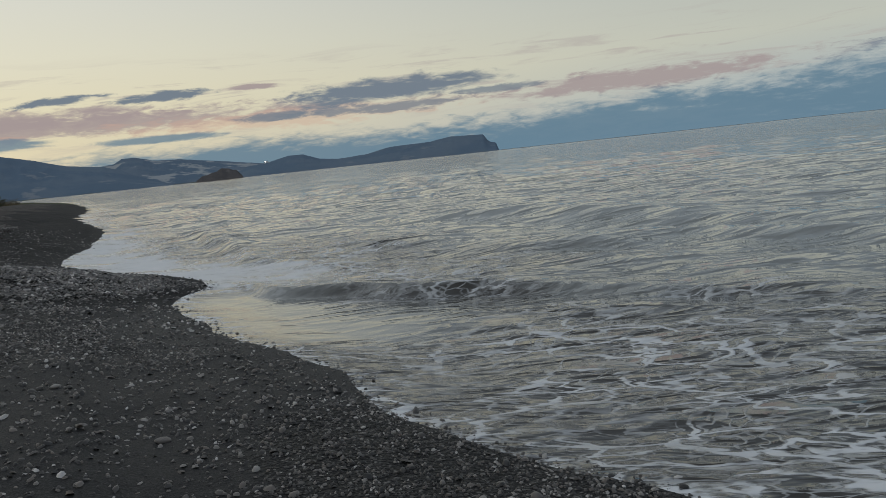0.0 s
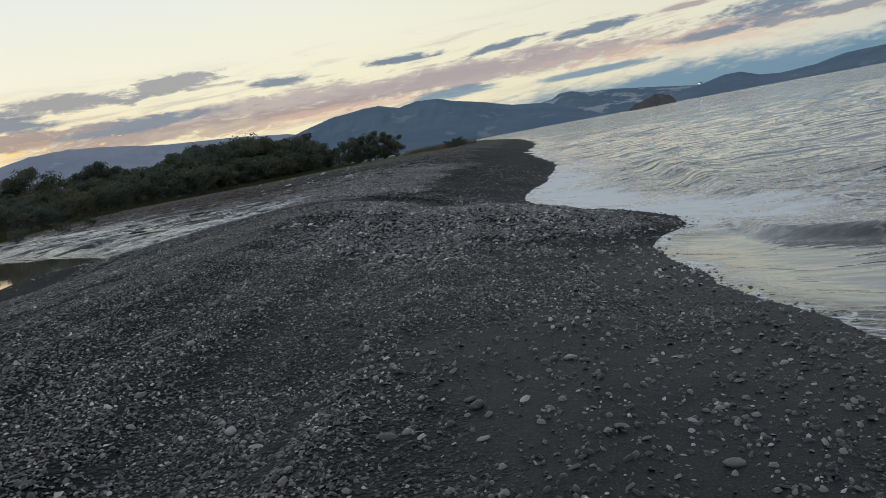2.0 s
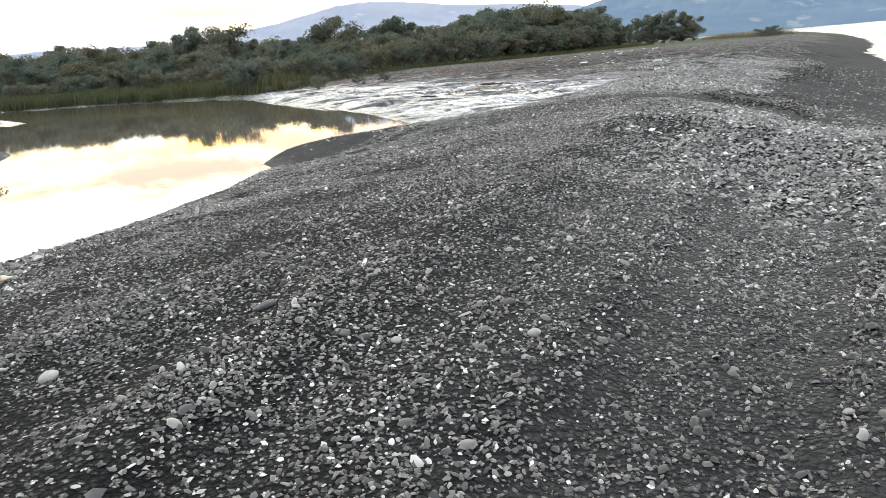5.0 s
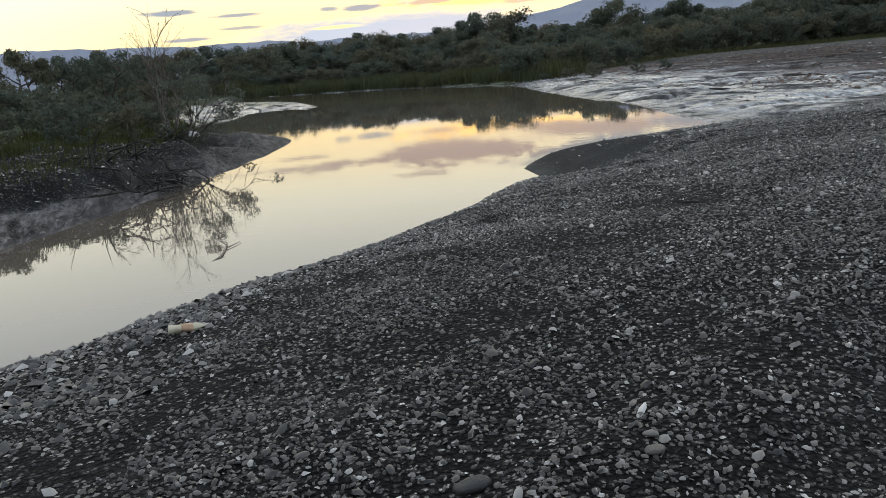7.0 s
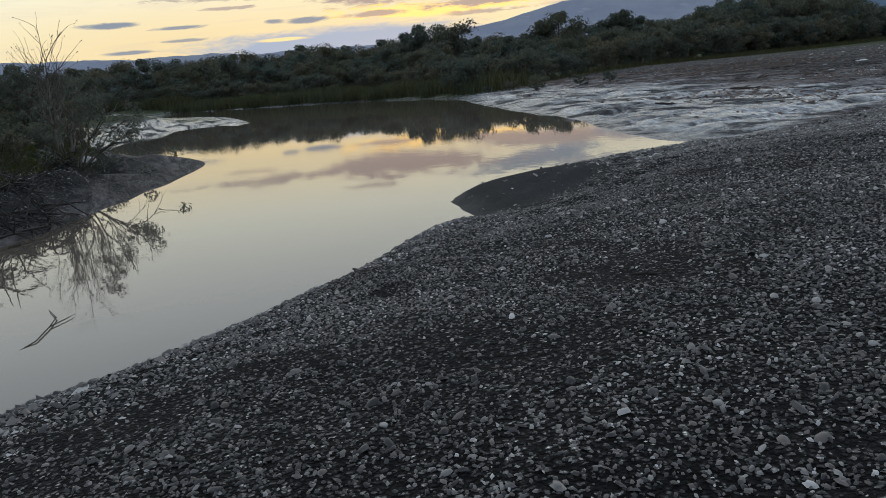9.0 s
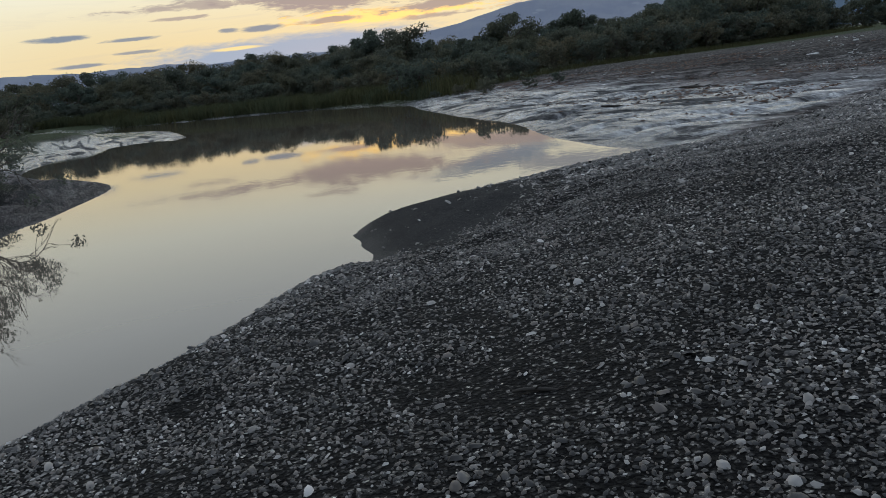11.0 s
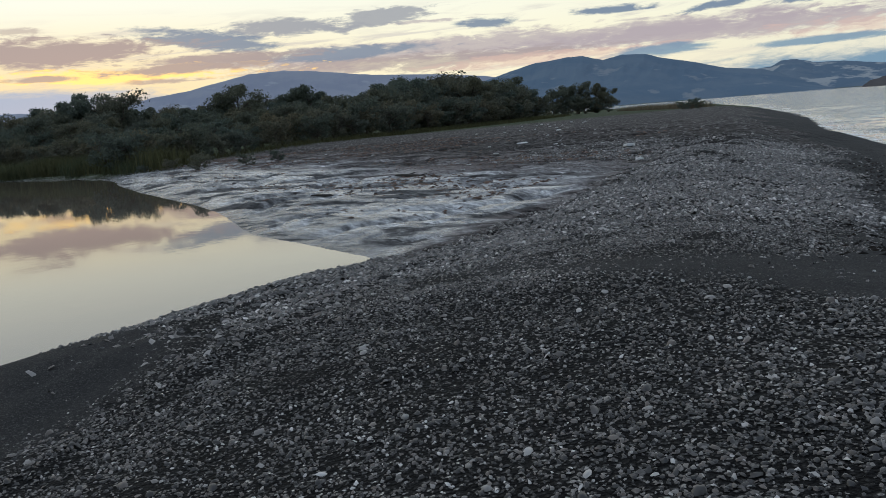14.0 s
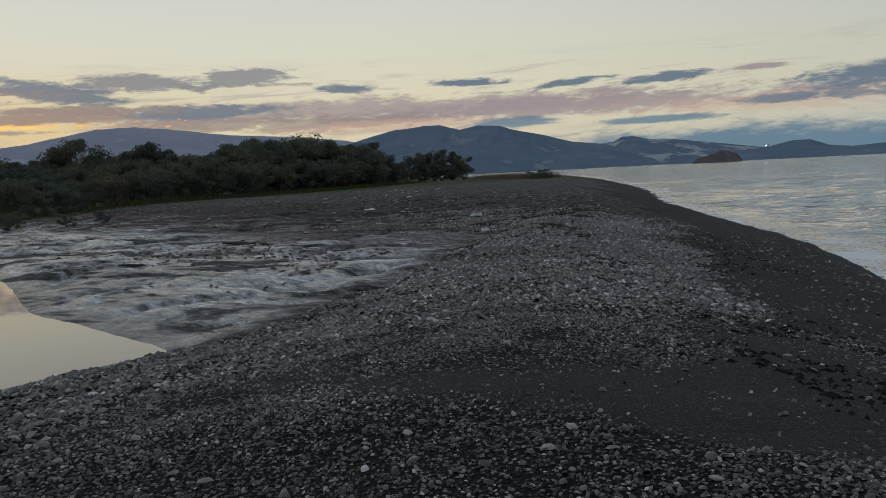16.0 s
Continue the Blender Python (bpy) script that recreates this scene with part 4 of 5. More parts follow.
# ---------------------------------------------------------------- the lit house on the headland
def far_house():
    top = tagged(new("house"), "small pale house with a lamp on the headland", "house")
    a, r = radians(12.62), 3290.0
    top.matrix_basis = pose(-math.sin(a) * r, math.cos(a) * r, 46, 0, 0, 12.6)
    white = plain("pale_plaster", (0.55, 0.54, 0.52), (0.7, 0.69, 0.67), 0.3, 0.9, 0.1)
    lamp, t, shader, place = material("house_lamp")
    shader.inputs["Emission Color"].default_value, shader.inputs["Emission Strength"].default_value = (1, 0.95, 0.85, 1), 6.0
    for name, size, at, mat in (("wall", (16, 8, 9), (0, 0, 4.5), white), ("wing", (9, 7, 5.5), (12.5, 0, 2.75), white), ("roof", (17, 9, 1.2), (0, 0, 9.6), BARK), ("lamp", (3.0, 0.6, 2.6), (-3, -4.4, 7.0), lamp)):
        bm = bmesh.new()
        bmesh.ops.create_cube(bm, size=1.0, matrix=Matrix.Translation(at) @ Matrix.Diagonal((*size, 1)))
        bmesh.ops.bevel(bm, geom=bm.edges[:], offset=0.15, segments=1, affect="EDGES")
        part(name, bm, mat, top)


far_house()


# ---------------------------------------------------------------- things on the left bank and in the lagoon
TWIG = plain("grey_twigs", (0.06, 0.048, 0.038), (0.17, 0.14, 0.11), 40, 0.9, 0.4)
WETWOOD = plain("dark_driftwood", (0.02, 0.017, 0.014), (0.07, 0.058, 0.046), 30, 0.8, 0.6)
FOAMBOARD = plain("weathered_white_plastic", (0.50, 0.49, 0.46), (0.82, 0.81, 0.78), 14, 0.55, 0.2)
PET = plain("cloudy_yellow_plastic", (0.50, 0.42, 0.26), (0.72, 0.66, 0.50), 18, 0.25, 0.3)
RUST = plain("faded_red_label", (0.42, 0.25, 0.13), (0.60, 0.42, 0.26), 30, 0.5, 0.2)
GRASS = leaf_material("low_grass", (0.03, 0.045, 0.015), (0.09, 0.11, 0.045))


def branches(start, way, length, radius, depth, rnd, out, tips, droop=0.0, fork=3, spread=0.55):
    """Limbs that fork into ever finer twigs."""
    pts, p, w = [np.array(start)], np.array(start, float), np.array(way, float)
    for k in range(4):
        w = w + rnd.normal(size=3) * 0.16 + np.array([0, 0, -droop])
        w /= np.linalg.norm(w)
        p = p + w * length / 4
        pts.append(p)
    out.append(tube(pts, [radius * (1 - 0.16 * k) for k in range(5)], 5 if depth > 1 else 3, 0.2, rnd.randint(9999)))
    if depth == 0:
        tips.append(p)
        return
    for k in range(fork):
        at = pts[rnd.randint(2, 5)]
        turn = w + rnd.normal(size=3) * spread
        turn /= np.linalg.norm(turn)
        branches(at, turn, length * (0.55 + 0.3 * rnd.rand()), radius * 0.6, depth - 1, rnd, out, tips, droop, fork, spread)


def bare_tree(x, y):
    r = np.random.RandomState(4)
    top = tagged(new("bare_tree"), "leafless brown tree leaning back on the lagoon bank", "tree")
    top.matrix_basis = pose(x, y, ground_at(x, y))
    tips = []
    for way in ((-0.5, -0.25, 1.0), (-0.9, 0.1, 0.9), (-0.35, 0.15, 1.2), (-0.75, -0.5, 1.0), (-1.1, -0.2, 0.8), (-0.6, 0.4, 1.1)):
        out = []
        branches((0.08 * r.normal(), 0.08 * r.normal(), -0.1), np.array(way) / np.linalg.norm(way), 1.7, 0.04, 3, r, out, tips, 0.0, 3, 0.26)
        part("limb", raw_mesh("limb", *joined(out)), TWIG, top)
    part("withered_foliage", raw_mesh("withered_foliage", *leaves(tips, [0.12] * len(tips), 260, 0.03, r), smooth=False), DRY, top)
    return top


def leaning_shrub(x, y):
    r = np.random.RandomState(9)
    top = tagged(new("leaning_shrub"), "sparse leafy shrub that leans out over the lagoon", "shrub")
    top.matrix_basis = pose(x, y, ground_at(x, y))
    tips = []
    for way in ((-0.1, 0.7, 0.9), (0.35, 0.75, 0.7), (0.1, 0.2, 1.0), (-0.6, 0.5, 0.8), (0.5, 0.2, 0.8), (0.7, -0.2, 0.9), (-0.5, -0.3, 1.0)):
        out = []
        branches((0, 0, -0.1), np.array(way) / np.linalg.norm(way), 1.25, 0.028, 2, r, out, tips, 0.02, 4, 0.42)
        part("limb", raw_mesh("limb", *joined(out)), TWIG, top)
    tips = [p for k, p in enumerate(tips) if k % 3 == 0]
    part("foliage", raw_mesh("foliage", *leaves(tips, [0.24] * len(tips), 2600, 0.045, r), smooth=False), LEAF_OLIVE, top)
    return top


def root_tangle(x, y, size, seed, label):
    r = np.random.RandomState(seed)
    out, tips = [], []
    for k in range(26):
        way = r.normal(size=3) * np.array([1, 1, 0.55]) + np.array([0, 0, 0.15])
        branches(r.normal(size=3) * size * np.array([0.25, 0.25, 0.08]), way / np.linalg.norm(way), size * (0.35 + 0.3 * r.rand()), 0.012 + 0.02 * r.rand(), 1, r, out, tips, 0.06, 3, 0.6)
    ob = part("root_tangle", raw_mesh("root_tangle", *joined(out)), WETWOOD, None, "", pose(x, y, ground_at(x, y) + 0.08 * size))
    return tagged(ob, label, "driftwood")


def driftwood(x, y, length, turn, seed, lift=0.0, radius=0.022, name="driftwood_stick", mat=None, label="dark wet driftwood stick lying on the shingle", slope=0.0):
    r = np.random.RandomState(seed)
    pts = [np.array([-length / 2, 0, 0])]
    for k in range(6):
        pts.append(pts[-1] + np.array([length / 6, r.normal() * 0.04 * length, r.normal() * 0.012 * length]))
    pieces = [tube(pts, [radius * v for v in (0.5, 0.9, 1, 0.95, 0.8, 0.6, 0.25)], 6, 0.3, seed)]
    for k in (2, 4):
        side = pts[k] + np.array([length * 0.12, (r.rand() - 0.5) * length * 0.3, 0.02 + 0.05 * length * r.rand()])
        pieces.append(tube([pts[k], (pts[k] + side) / 2 + r.normal(size=3) * 0.01, side], [radius * 0.5, radius * 0.4, radius * 0.15], 5, 0.3, seed))
    ob = part(name, raw_mesh(name, *joined(pieces)), mat or WETWOOD, None, "", pose(x, y, ground_at(x, y) + radius * 0.8 + lift, 0, slope, turn))
    return tagged(ob, label, "driftwood", "driftwood on the beach")


bare_tree(-30.2, 3.5)
leaning_shrub(-27.9, 3.9)
root_tangle(-20.9, 3.05, 1.3, 3, "dark tangle of dead roots at the lagoon's edge")
root_tangle(-22.0, 3.2, 1.1, 5, "dark tangle of dead branches on the lagoon bank")
root_tangle(-21.6, 2.2, 1.2, 7, "dark tangle of dead branches on the lagoon bank")
root_tangle(-23.6, 2.9, 1.0, 8, "dark tangle of dead roots on the lagoon bank")
root_tangle(-26.6, 3.6, 0.8, 9, "dark tangle of dead branches on the lagoon bank")
for k, (x, y, s) in enumerate(((-26.5, 1.2, 0.42), (-28.2, 2.4, 0.36), (-29.5, 0.6, 0.5), (-31.0, 2.9, 0.4), (-33.5, 1.2, 0.5), (-35.5, 3.6, 0.4), (-38.5, 3.0, 0.5), (-24.6, -0.6, 0.45),
                               (-27.0, -2.0, 0.6), (-31.0, -2.5, 0.7), (-22.0, -1.5, 0.4), (-41.5, 2.6, 0.55), (-34.0, -1.0, 0.65))):
    plant(SHRUBS[k % 2], x, y, s)
for k, (x, y, s) in enumerate(((-50.5, 29.5, 0.30), (-53.5, 31.5, 0.34), (-47.0, 30.5, 0.26), (-56.5, 30.8, 0.32), (-45.5, 31.5, 0.22), (-58.5, 30.0, 0.25))):
    plant(SHRUBS[k % 2], x, y, s)
for x, y, s in ((-58.2, 100.5, 0.5), (-60.0, 101.5, 0.42), (-57.0, 100.2, 0.36)):
    plant(SHRUBS[0], x, y, s)


def grass_stuff(name, label, count, spots, height, mat, seed):
    """Blades scattered over round spots (x, y, radius)."""
    r = np.random.RandomState(seed)
    spots = np.array(spots)
    area = spots[:, 2] ** 2
    pick = r.choice(len(spots), count, p=area / area.sum())
    a, d = r.rand(count) * 6.283, np.sqrt(r.rand(count))
    x, y = spots[pick, 0] + np.cos(a) * d * spots[pick, 2], spots[pick, 1] + np.sin(a) * d * spots[pick, 2]
    z, _, _, ds, dp = lie(x, y)
    ok = (dp > np.interp(x, [-33, -28, -22, -18], [3.0, 2.4, 1.5, 0.8])) & (ds > 1)
    x, y, z = x[ok], y[ok], z[ok]
    n = len(x)
    tall = height * (0.4 + 0.8 * r.rand(n))
    lean = r.normal(size=(n, 2)) * 0.35 * tall[:, None]
    turn = r.rand(n) * 6.283
    w = 0.006 + 0.02 * height
    dx, dy = np.cos(turn) * w, np.sin(turn) * w
    verts = np.stack([np.stack([x - dx, y - dy, z - 0.02], 1), np.stack([x + dx, y + dy, z - 0.02], 1), np.stack([x + lean[:, 0], y + lean[:, 1], z + tall], 1)], 1).reshape(-1, 3)
    faces = np.arange(n * 3).reshape(-1, 3)
    return tagged(part(name, raw_mesh(name, verts, faces, False), mat), label, "grass", kind="stuff")


grass_stuff("bank_grass", "low green grass on the lagoon's left bank", 22000, [(-24.0, 2.4, 1.6), (-21.5, 1.0, 1.6), (-26.2, 3.4, 1.3), (-28.5, 4.0, 1.4), (-27, 1.0, 2.6), (-30, 2.2, 2.8), (-33, 1.5, 3.5), (-37, 3.0, 3.5), (-42, 2.0, 4), (-25, -2, 2.5)], 0.2, GRASS, 3)
grass_stuff("belt_grass", "pale grass along the foot of the trees", 26000, [along(TREE_FRONT, k / 29)[0].tolist() + [2.6 + 0.08 * k] for k in range(30)], 0.5, REED, 4)
grass_stuff("point_grass", "thin dry grass at the end of the beach", 5000, [(-66 - 3.2 * k, 116 + 3.3 * k, 3.0) for k in range(10)], 0.9, DRY, 5)


def plastic_bag(x, y):
    r = np.random.RandomState(2)
    bm = bmesh.new()
    bmesh.ops.create_icosphere(bm, subdivisions=3, radius=0.16)
    for v in bm.verts:
        n = noise.noise(v.co * 9) * 0.10 + noise.noise(v.co * 21) * 0.04
        v.co = v.co * (1 + n * 4)
        v.co.z *= 0.55
    for f in bm.faces:
        f.smooth = True
    ob = part("plastic_bag", bm, FOAMBOARD, None, "", pose(x, y, ground_at(x, y) + 0.06))
    return tagged(ob, "crumpled white plastic bag on the lagoon bank", "litter")


plastic_bag(-28.6, 4.1)


def crushed_bottle(x, y, turn):
    """A trodden plastic bottle, with its cap and the rest of its label."""
    top = tagged(new("plastic_bottle"), "crushed cloudy yellow plastic bottle at the lagoon's edge", "bottle")
    top.matrix_basis = pose(x, y, ground_at(x, y) + 0.032, 0, 4, turn)

    def lathe(name, profile, mat, label=""):
        bm = bmesh.new()
        rings = []
        for px_, rad in profile:
            ring = []
            for k in range(20):
                a = k * math.pi / 10
                dent = 1 + 0.22 * noise.noise(Vector((px_ * 16, math.cos(a) * 1.2, math.sin(a) * 1.2)))
                ring.append(bm.verts.new((px_, math.cos(a) * rad * dent * 1.15, math.sin(a) * rad * dent * 0.72)))
            rings.append(ring)
        for a, b in zip(rings[:-1], rings[1:]):
            for k in range(20):
                bm.faces.new((a[k], a[(k + 1) % 20], b[(k + 1) % 20], b[k])).smooth = True
        bm.faces.new(rings[0][::-1])
        bm.faces.new(rings[-1])
        return part(name, bm, mat, top, label)

    body = [(-0.135, 0.030), (-0.13, 0.038), (-0.11, 0.040), (-0.095, 0.037), (-0.08, 0.040), (-0.06, 0.0375), (-0.04, 0.040), (-0.02, 0.037), (0.0, 0.040), (0.02, 0.038), (0.045, 0.040), (0.07, 0.034), (0.09, 0.022), (0.1, 0.0145), (0.118, 0.0135)]
    lathe("body", body, PET)
    lathe("label", [(-0.05, 0.0408), (-0.03, 0.0408), (0.005, 0.0412), (0.03, 0.041)], RUST, "torn faded orange label")
    lathe("cap", [(0.113, 0.0155), (0.116, 0.0165), (0.134, 0.0165), (0.136, 0.015)], FOAMBOARD, "pale screw cap")
    return top


crushed_bottle(-10.52, 3.52, 94)
driftwood(-10.97, 8.03, 0.30, 55, 7, 0.0, 0.011)
driftwood(-27.0, 24.2, 1.5, 12, 9, 0.0, 0.05, "driftwood_log", None, "dark driftwood branch on the mud flat")
driftwood(-26.8, 21.0, 1.2, 40, 12, 0.0, 0.04)
driftwood(-23.2, 3.6, 1.1, 70, 14, 0.1, 0.03)
driftwood(-20.0, 2.2, 0.9, 110, 16, 0.05, 0.025)


def water_twig():
    """A thin twig laid on the shallow water in place of a branch's reflection."""
    ob = part("water_twig", raw_mesh("water_twig", *joined([tube([(0.4, -0.1, -0.02), (0.1, 0.12, 0.012), (-0.3, 0.2, 0.016), (-0.6, 0.24, 0.016), (-0.9, 0.17, 0.012), (-1.35, 0.09, -0.03)], [0.006, 0.007, 0.007, 0.006, 0.0045, 0.003], 5, 0.3, 3),
                                                                 tube([(-0.3, 0.2, 0.014), (-0.5, 0.34, 0.016), (-0.62, 0.4, 0.014)], [0.006, 0.005, 0.002], 4, 0.2, 4)])), TWIG, None, "", pose(-14.25, 3.8, 0.0))
    return tagged(ob, "thin twig line on the lagoon, added for a branch's reflection", "driftwood")


water_twig()


def white_scrap(x, y, size, seed, label, thick=0.25):
    """A broken slab of foam plastic."""
    r = random.Random(seed)
    bm = bmesh.new()
    n = 7
    low, high = [], []
    for k in range(n):
        a = k * 2 * math.pi / n + r.uniform(-0.25, 0.25)
        d = size * r.uniform(0.35, 0.6)
        low.append(bm.verts.new((math.cos(a) * d * 1.5, math.sin(a) * d, 0)))
        high.append(bm.verts.new((math.cos(a) * d * 1.4, math.sin(a) * d * 0.93, size * thick * r.uniform(0.6, 1.1))))
    for k in range(n):
        bm.faces.new((low[k], low[(k + 1) % n], high[(k + 1) % n], high[k]))
    bm.faces.new(high)
    bm.faces.new(low[::-1])
    bmesh.ops.bevel(bm, geom=bm.edges[:], offset=size * 0.03, segments=2, affect="EDGES")
    ob = part("plastic_scrap", bm, FOAMBOARD, None, "", pose(x, y, ground_at(x, y) + 0.01, r.uniform(-8, 8), r.uniform(-8, 8), r.uniform(0, 360)))
    return tagged(ob, label, "litter", "white litter on the strandline")


white_scrap(-22.75, 29.0, 0.42, 1, "white slab of foam plastic washed up on the ridge")
white_scrap(-20.8, 26.3, 0.22, 2, "white scrap of plastic washed up on the ridge")
white_scrap(-30.4, 33.3, 0.40, 3, "white slab of foam plastic washed up on the ridge")
rs = random.Random(11)
for k in range(34):
    f = rs.random()
    x, y = -21 - 34 * f + rs.gauss(0, 2.2), 25 + 42 * f + rs.gauss(0, 2.2)
    white_scrap(x, y, rs.uniform(0.06, 0.17) * (1 + 0.8 * f), 20 + k, "small white scrap of litter on the strandline")
for k in range(14):
    x, y = rs.uniform(-44, -26), rs.uniform(26, 34)
    white_scrap(x, y, rs.uniform(0.07, 0.16), 70 + k, "small white scrap of litter on the strandline")


# ---------------------------------------------------------------- shingle
STRETCH = [(-0.5, 4.0), (-4.0, 6.0), (-7.5, 5.5), (-10.5, 7.0), (-13.0, 10.5), (-13.0, 15.0)]


def near_stretch(x, y):
    line = np.array(STRETCH)
    best = np.full(np.shape(x), 1e9)
    for (ax, ay), (bx, by) in zip(line[:-1], line[1:]):
        dx, dy = bx - ax, by - ay
        t = np.clip(((x - ax) * dx + (y - ay) * dy) / (dx * dx + dy * dy), 0, 1)
        best = np.minimum(best, np.hypot(x - ax - t * dx, y - ay - t * dy))
    return best


def mud_litter(count, seed):
    """Clods, bark and bits of reed that the water left on the mud flat."""
    r = np.random.RandomState(seed)
    x, y = r.uniform(-60, -21, count * 6), r.uniform(18, 40, count * 6)
    z, g, mud_, ds, dp = lie(x, y)
    patchy = fbm(x * 0.5, y, 2.5, 51, 3)
    ok = (dp > 0.3) & (ds > 6) & (r.rand(len(x)) < np.clip(0.25 + 1.3 * patchy, 0, 1) * ease(dp, 0.5, 7))
    x, y, z = x[ok][:count], y[ok][:count], z[ok][:count]
    n = len(x)
    size = 0.016 + 0.045 * r.rand(n) ** 3
    ang = np.arange(5) * 2 * math.pi / 5
    turn = r.normal(size=n) * 0.5 + 0.5
    u = np.cos(ang)[None] * size[:, None] * (1 + 1.8 * r.rand(n, 1)) * (0.7 + 0.6 * r.rand(n, 5))
    v = np.sin(ang)[None] * size[:, None] * (0.7 + 0.6 * r.rand(n, 5))
    c, s = np.cos(turn)[:, None], np.sin(turn)[:, None]
    ring = np.stack([x[:, None] + u * c - v * s, y[:, None] + u * s + v * c, np.repeat(z[:, None], 5, 1) - 0.01], -1)
    tip = np.stack([x, y, z + size * (0.3 + 0.5 * r.rand(n))], -1)[:, None]
    verts = np.concatenate([ring, tip], 1).reshape(-1, 3)
    faces = (np.arange(n)[:, None, None] * 6 + np.array([(k, (k + 1) % 5, 5) for k in range(5)])[None]).reshape(-1, 3)
    mat = leaf_material("flat_litter", (0.045, 0.036, 0.031), (0.23, 0.175, 0.145))
    return tagged(part("mud_litter", raw_mesh("mud_litter", verts, faces), mat), "reddish brown clods and bark strewn over the mud flat", "litter", kind="stuff")


mud_litter(13000, 6)


def wrack(count, seed):
    """Dark shreds of weed and bark left on the sand by the waves."""
    r = np.random.RandomState(seed)
    f = r.rand(count)
    x = np.interp(f, (0, 0.5, 1), (-11.0, -12.0, -17.0)) + r.normal(size=count) * 0.75
    y = np.interp(f, (0, 0.5, 1), (15.2, 18.6, 30.0)) + r.normal(size=count) * 0.4
    z, _, _, ds, dp = lie(x, y)
    keep = (ds > 1.0) & (fbm(x, y, 1.1, 57, 3) > 0.0)
    x, y, z = x[keep], y[keep], z[keep]
    n = len(x)
    size = 0.008 + 0.022 * r.rand(n) ** 2
    ang = np.arange(5) * 2 * math.pi / 5
    turn = r.rand(n) * 6.283
    u = np.cos(ang)[None] * size[:, None] * (1.2 + 2.2 * r.rand(n, 1)) * (0.6 + 0.8 * r.rand(n, 5))
    v = np.sin(ang)[None] * size[:, None] * (0.6 + 0.8 * r.rand(n, 5))
    c, s = np.cos(turn)[:, None], np.sin(turn)[:, None]
    ring = np.stack([x[:, None] + u * c - v * s, y[:, None] + u * s + v * c, np.repeat(z[:, None], 5, 1)], -1)
    tip = np.stack([x, y, z + 0.012 + size * 0.5], -1)[:, None]
    verts = np.concatenate([ring, tip], 1).reshape(-1, 3)
    faces = (np.arange(n)[:, None, None] * 6 + np.array([(k, (k + 1) % 5, 5) for k in range(5)])[None]).reshape(-1, 3)
    mat = leaf_material("wet_weed", (0.008, 0.007, 0.006), (0.03, 0.024, 0.018))
    return tagged(part("wrack", raw_mesh("wrack", verts, faces), mat), "dark shreds of weed and bark on the wet sand", "seaweed", kind="stuff")


wrack(1900, 8)


# the lie of the strewn ground once, as a table
TX, TY = np.arange(-28, 4.01, 0.1), np.arange(-6, 34.01, 0.1)
TABLE = [np.array(v) for v in lie(*np.meshgrid(TX, TY))]


def looked_up(x, y):
    u, v = (x - TX[0]) / 0.1, (y - TY[0]) / 0.1
    i, j = np.clip(u.astype(int), 0, len(TX) - 2), np.clip(v.astype(int), 0, len(TY) - 2)
    fu, fv = u - i, v - j
    return [(q[j, i] * (1 - fu) + q[j, i + 1] * fu) * (1 - fv) + (q[j + 1, i] * (1 - fu) + q[j + 1, i + 1] * fu) * fv for q in TABLE]


def scatter(count, r, lone=0.06, reach=3.5, fall=1.7, low=0.0, high=99.0, sandy=False):
    xs_, ys_ = [], []
    n = 0
    while n < count:
        x, y = r.uniform(-27, 3, 300000), r.uniform(-5, 33, 300000)
        _, g, mud_, ds, dp = looked_up(x, y)
        d = near_stretch(x, y)
        clump = 0.75 + 1.2 * fbm(x, y, 0.6, 71, 3) + 0.8 * fbm(x * 0.6 + y * 0.3, y * 0.6 + x * 0.9, 2.0, 73, 2)
        cover = ease(g, 0.75, 0.3) * ease(ds, 7.0, 4.0) * (0.12 + ease(y, 13, 9)) * np.clip(clump, 0.1, 1) if sandy else np.clip(1.5 * g * np.clip(clump, 0, 1.5) - 0.1, 0, 1)
        want = (cover + lone * np.where((y > 12) | (x < -14), 0.2, 1.0)) * np.minimum(1, (reach / np.maximum(d, 0.1)) ** fall) * ease(y, -4.5, 0.5) * ease(y, 33, 27) * (1 - 0.94 * ease(x, -14, -16) * ease(y, 8, 6))
        ok = (r.rand(len(x)) < want * 0.9) & (ds > -0.12) & (dp > 0.03) & (d >= low * (0.55 + 0.9 * r.rand(len(x)))) & (d < high * (0.75 + 0.5 * r.rand(len(x)))) & (mud_ < 0.2 + 0.45 * r.rand(len(x)))
        xs_.append(x[ok]), ys_.append(y[ok])
        n += ok.sum()
    return np.concatenate(xs_)[:count], np.concatenate(ys_)[:count]


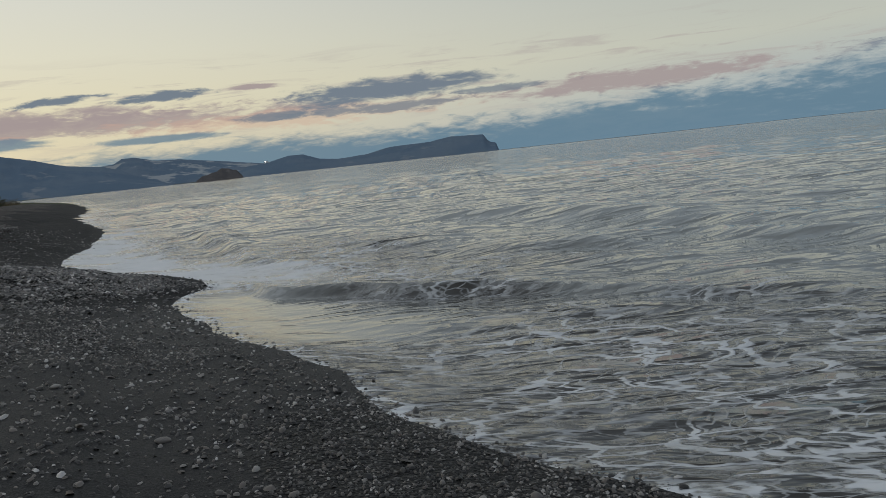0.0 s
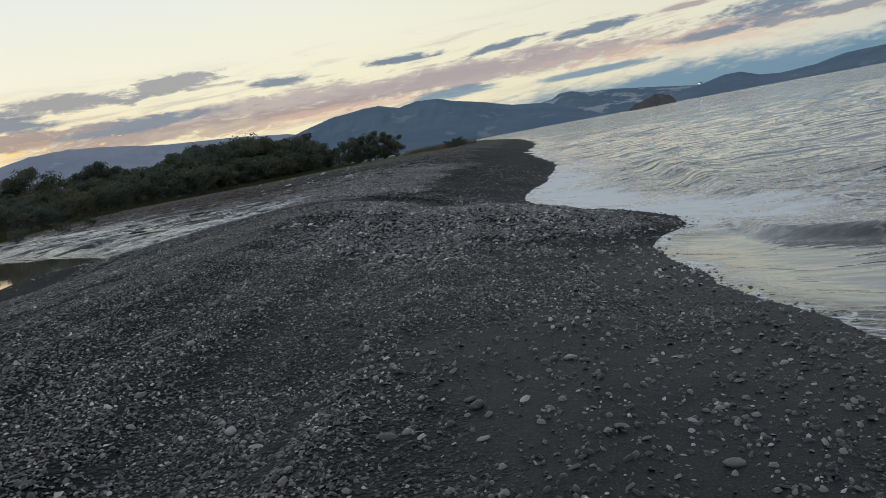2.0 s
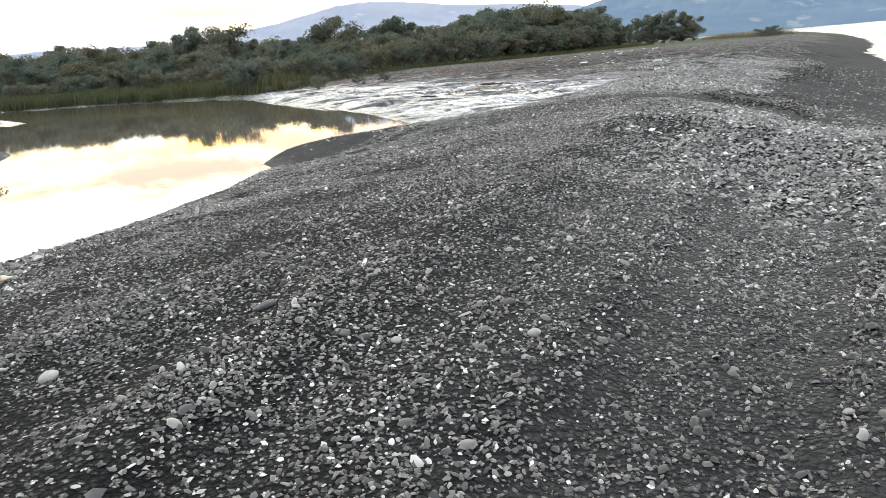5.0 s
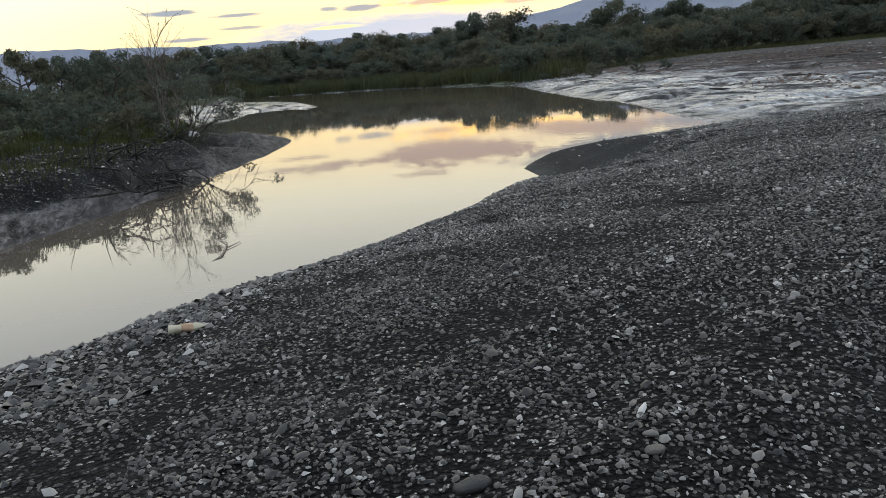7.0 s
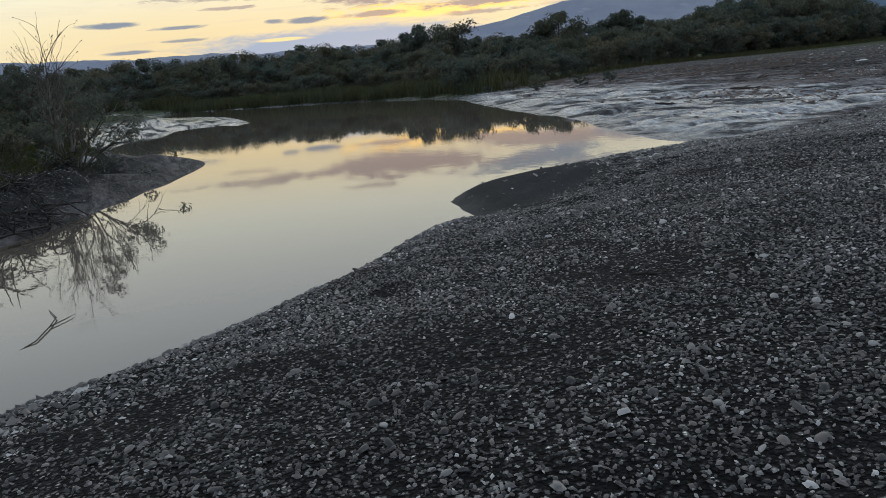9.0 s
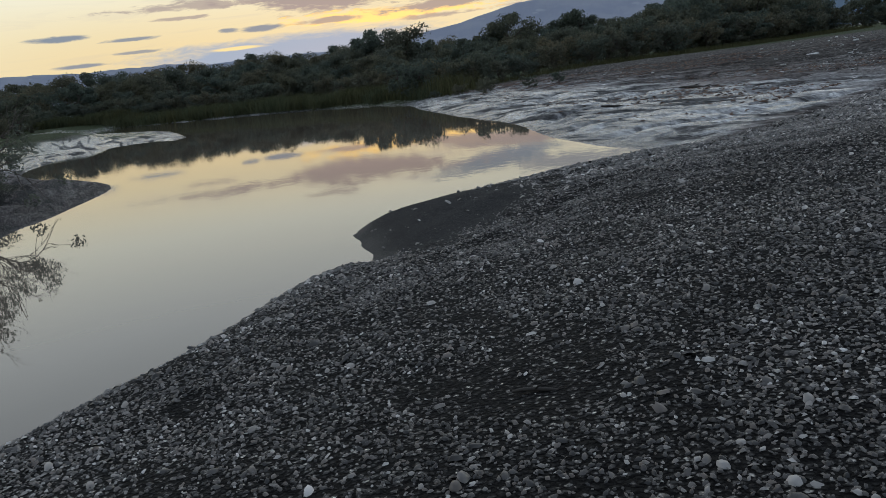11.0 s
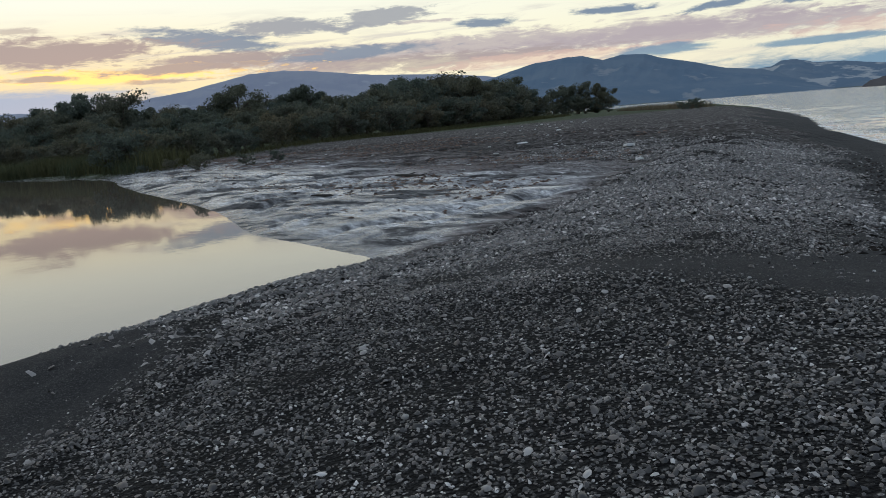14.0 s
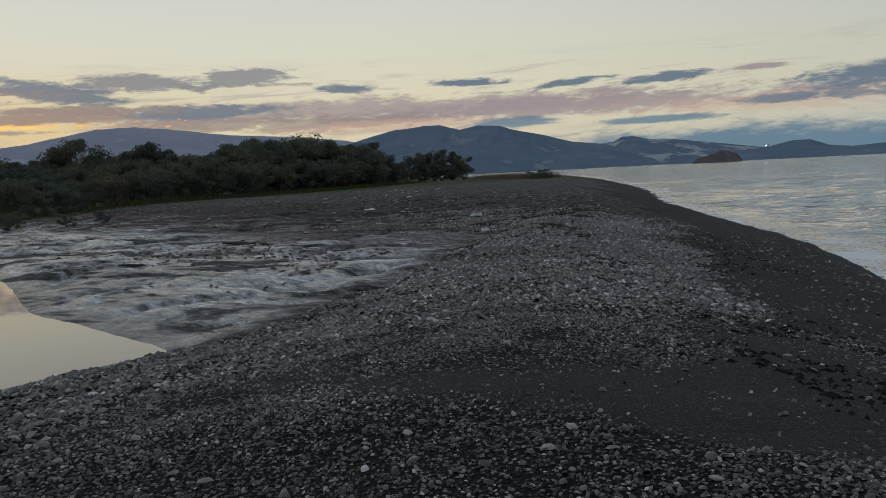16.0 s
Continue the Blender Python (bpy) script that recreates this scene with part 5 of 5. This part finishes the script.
def shingle(name, label, count, small, large, seed, bias, reach=3.5, rings=2, fall=1.7, low=0.0, high=99.0, sides=5, lone=0.06, sandy=False):
    """Many worn stones in one mesh: low lumps, flattened, tilted and turned at random."""
    r = np.random.RandomState(seed)
    x, y = scatter(count, r, lone, reach, fall, low, high, sandy)
    z = looked_up(x, y)[0]
    size = small + (large - small) * r.rand(count) ** bias
    turn, long_, flat_ = r.rand(count) * 6.283, 1 + 1.0 * r.rand(count), 0.55 + 0.55 * r.rand(count)
    tip = r.normal(size=(count, 2)) * 0.3
    ang = np.arange(sides) * 2 * math.pi / sides
    rows = []
    for rad, hgt, twist in ((1.0, -0.12, 0.0), (0.72, 0.72, 0.3))[:rings]:
        wob = rad * (1 + 0.34 * (r.rand(count, sides) - 0.5))
        u = np.cos(ang + twist)[None] * wob * long_[:, None]
        v = np.sin(ang + twist)[None] * wob
        h = (hgt + 0.22 * (r.rand(count, sides) - 0.5)) * flat_[:, None]
        rows.append(np.stack([u, v, h], -1))
    rows.append(np.stack([0.3 * (r.rand(count, 1) - 0.5), 0.3 * (r.rand(count, 1) - 0.5), flat_[:, None] * 0.95], -1))
    local = np.concatenate(rows, 1) * size[:, None, None]
    local[..., 2] += local[..., 0] * tip[:, :1] + local[..., 1] * tip[:, 1:]
    c, s = np.cos(turn)[:, None], np.sin(turn)[:, None]
    verts = np.stack([x[:, None] + local[..., 0] * c - local[..., 1] * s, y[:, None] + local[..., 0] * s + local[..., 1] * c, z[:, None] + local[..., 2] + 0.1 * size[:, None]], -1)
    base, top = [], sides * rings
    for k in range(sides):
        q = (k + 1) % sides
        if rings == 2:
            base += [(k, q, sides + q), (k, sides + q, sides + k)]
        base.append((top - sides + k, top - sides + q, top))
    faces = (np.arange(count)[:, None, None] * (top + 1) + np.array(base)[None]).reshape(-1, 3)
    return tagged(part(name, raw_mesh(name, verts.reshape(-1, 3), faces), SHINGLE, ground, label), kind="stuff")


shingle("near_shingle", "dense small grey beach pebbles", 84000, 0.0048, 0.0128, 1, 1.9, 2.0, 2, 1.6, 0.0, 2.6, 4, 0.10)
shingle("fine_shingle", "dense small grey beach pebbles", 112000, 0.0065, 0.0155, 3, 1.8, 4.5, 1, 1.8, 1.4)
shingle("coarse_shingle", "larger grey and brown beach pebbles", 9000, 0.010, 0.025, 2, 2.8, 4.0, 2, 1.6, 0.0, 99.0, 6, 0.2)
shingle("loose_stones", "single grey stones scattered over the dark sand", 4600, 0.006, 0.020, 6, 2.2, 4.5, 2, 1.4, 0.0, 99.0, 6, 0.0, True)
shingle("far_shingle", "grey pebbles strewn along the ridge", 78000, 0.015, 0.036, 4, 1.8, 15.0, 1, 1.6, 4.5)


def stone_mesh(seed, mat):
    bm = bmesh.new()
    bmesh.ops.create_icosphere(bm, subdivisions=2, radius=1.0)
    r = random.Random(seed)
    stretch = Vector((r.uniform(0.9, 1.5), r.uniform(0.75, 1.1), r.uniform(0.4, 0.75)))
    shift = Vector((r.random() * 50, r.random() * 50, 0))
    for v in bm.verts:
        n = 1 + 0.28 * noise.noise(v.co * 0.9 + shift) + 0.10 * noise.noise(v.co * 2.3 + shift)
        v.co = Vector((v.co.x * stretch.x, v.co.y * stretch.y, v.co.z * stretch.z)) * n
    for f in bm.faces:
        f.smooth = True
    me = bpy.data.meshes.new("pebble")
    bm.to_mesh(me)
    bm.free()
    me.materials.append(mat)
    return me


STONES = [stone_mesh(k, PEBBLE) for k in range(12)]
PALE_STONES = [stone_mesh(20 + k, PALE_PEBBLE) for k in range(5)]


def lay_stone(mesh, x, y, z, size, r):
    pebble = new("pebble", mesh)
    pebble.parent = ground
    pebble.matrix_basis = pose(x, y, z + 0.2 * size, r.uniform(-15, 15), r.uniform(-15, 15), r.uniform(0, 360)) @ Matrix.Scale(size, 4)


rs = random.Random(3)
# stones that stand out: pale ones, then grey ones
for k, (x, y, size) in enumerate(((-7.44, 3.27, 0.044), (-6.39, 4.67, 0.031), (-7.69, 3.08, 0.035), (-5.92, 5.17, 0.030), (-6.86, 6.29, 0.024), (-4.47, 4.14, 0.036), (-3.57, 4.74, 0.023), (-2.97, 4.35, 0.025), (-9.07, 6.89, 0.021),
                                  (-9.12, 7.81, 0.020), (-11.09, 9.10, 0.016), (-10.92, 9.27, 0.02), (-11.90, 11.67, 0.02), (-13.07, 11.16, 0.02), (-11.69, 13.48, 0.024), (-12.12, 17.03, 0.026))):
    lay_stone(PALE_STONES[k % 5], x, y, ground_at(x, y), size, rs)
for k, (x, y, size) in enumerate(((-7.41, 4.45, 0.052), (-7.77, 2.93, 0.042), (-7.23, 5.09, 0.034), (-7.33, 5.14, 0.03), (-6.47, 5.58, 0.03), (-6.33, 5.38, 0.036), (-3.46, 4.25, 0.038), (-3.40, 4.33, 0.026), (-12.45, 7.67, 0.025),
                                  (-3.04, 5.65, 0.042), (-2.92, 5.60, 0.03), (-3.13, 5.60, 0.027), (-1.87, 4.58, 0.036), (-3.20, 4.72, 0.04), (-3.28, 4.78, 0.028))):
    lay_stone(STONES[k % 12], x, y, ground_at(x, y), size, rs)
spots = scatter(260, np.random.RandomState(12), 0.3)
heights = looked_up(*spots)[0]
for k, (x, y, z) in enumerate(zip(*spots, heights)):
    lay_stone(STONES[k % 12], x, y, z, 0.010 + 0.016 * rs.random() ** 3, rs)
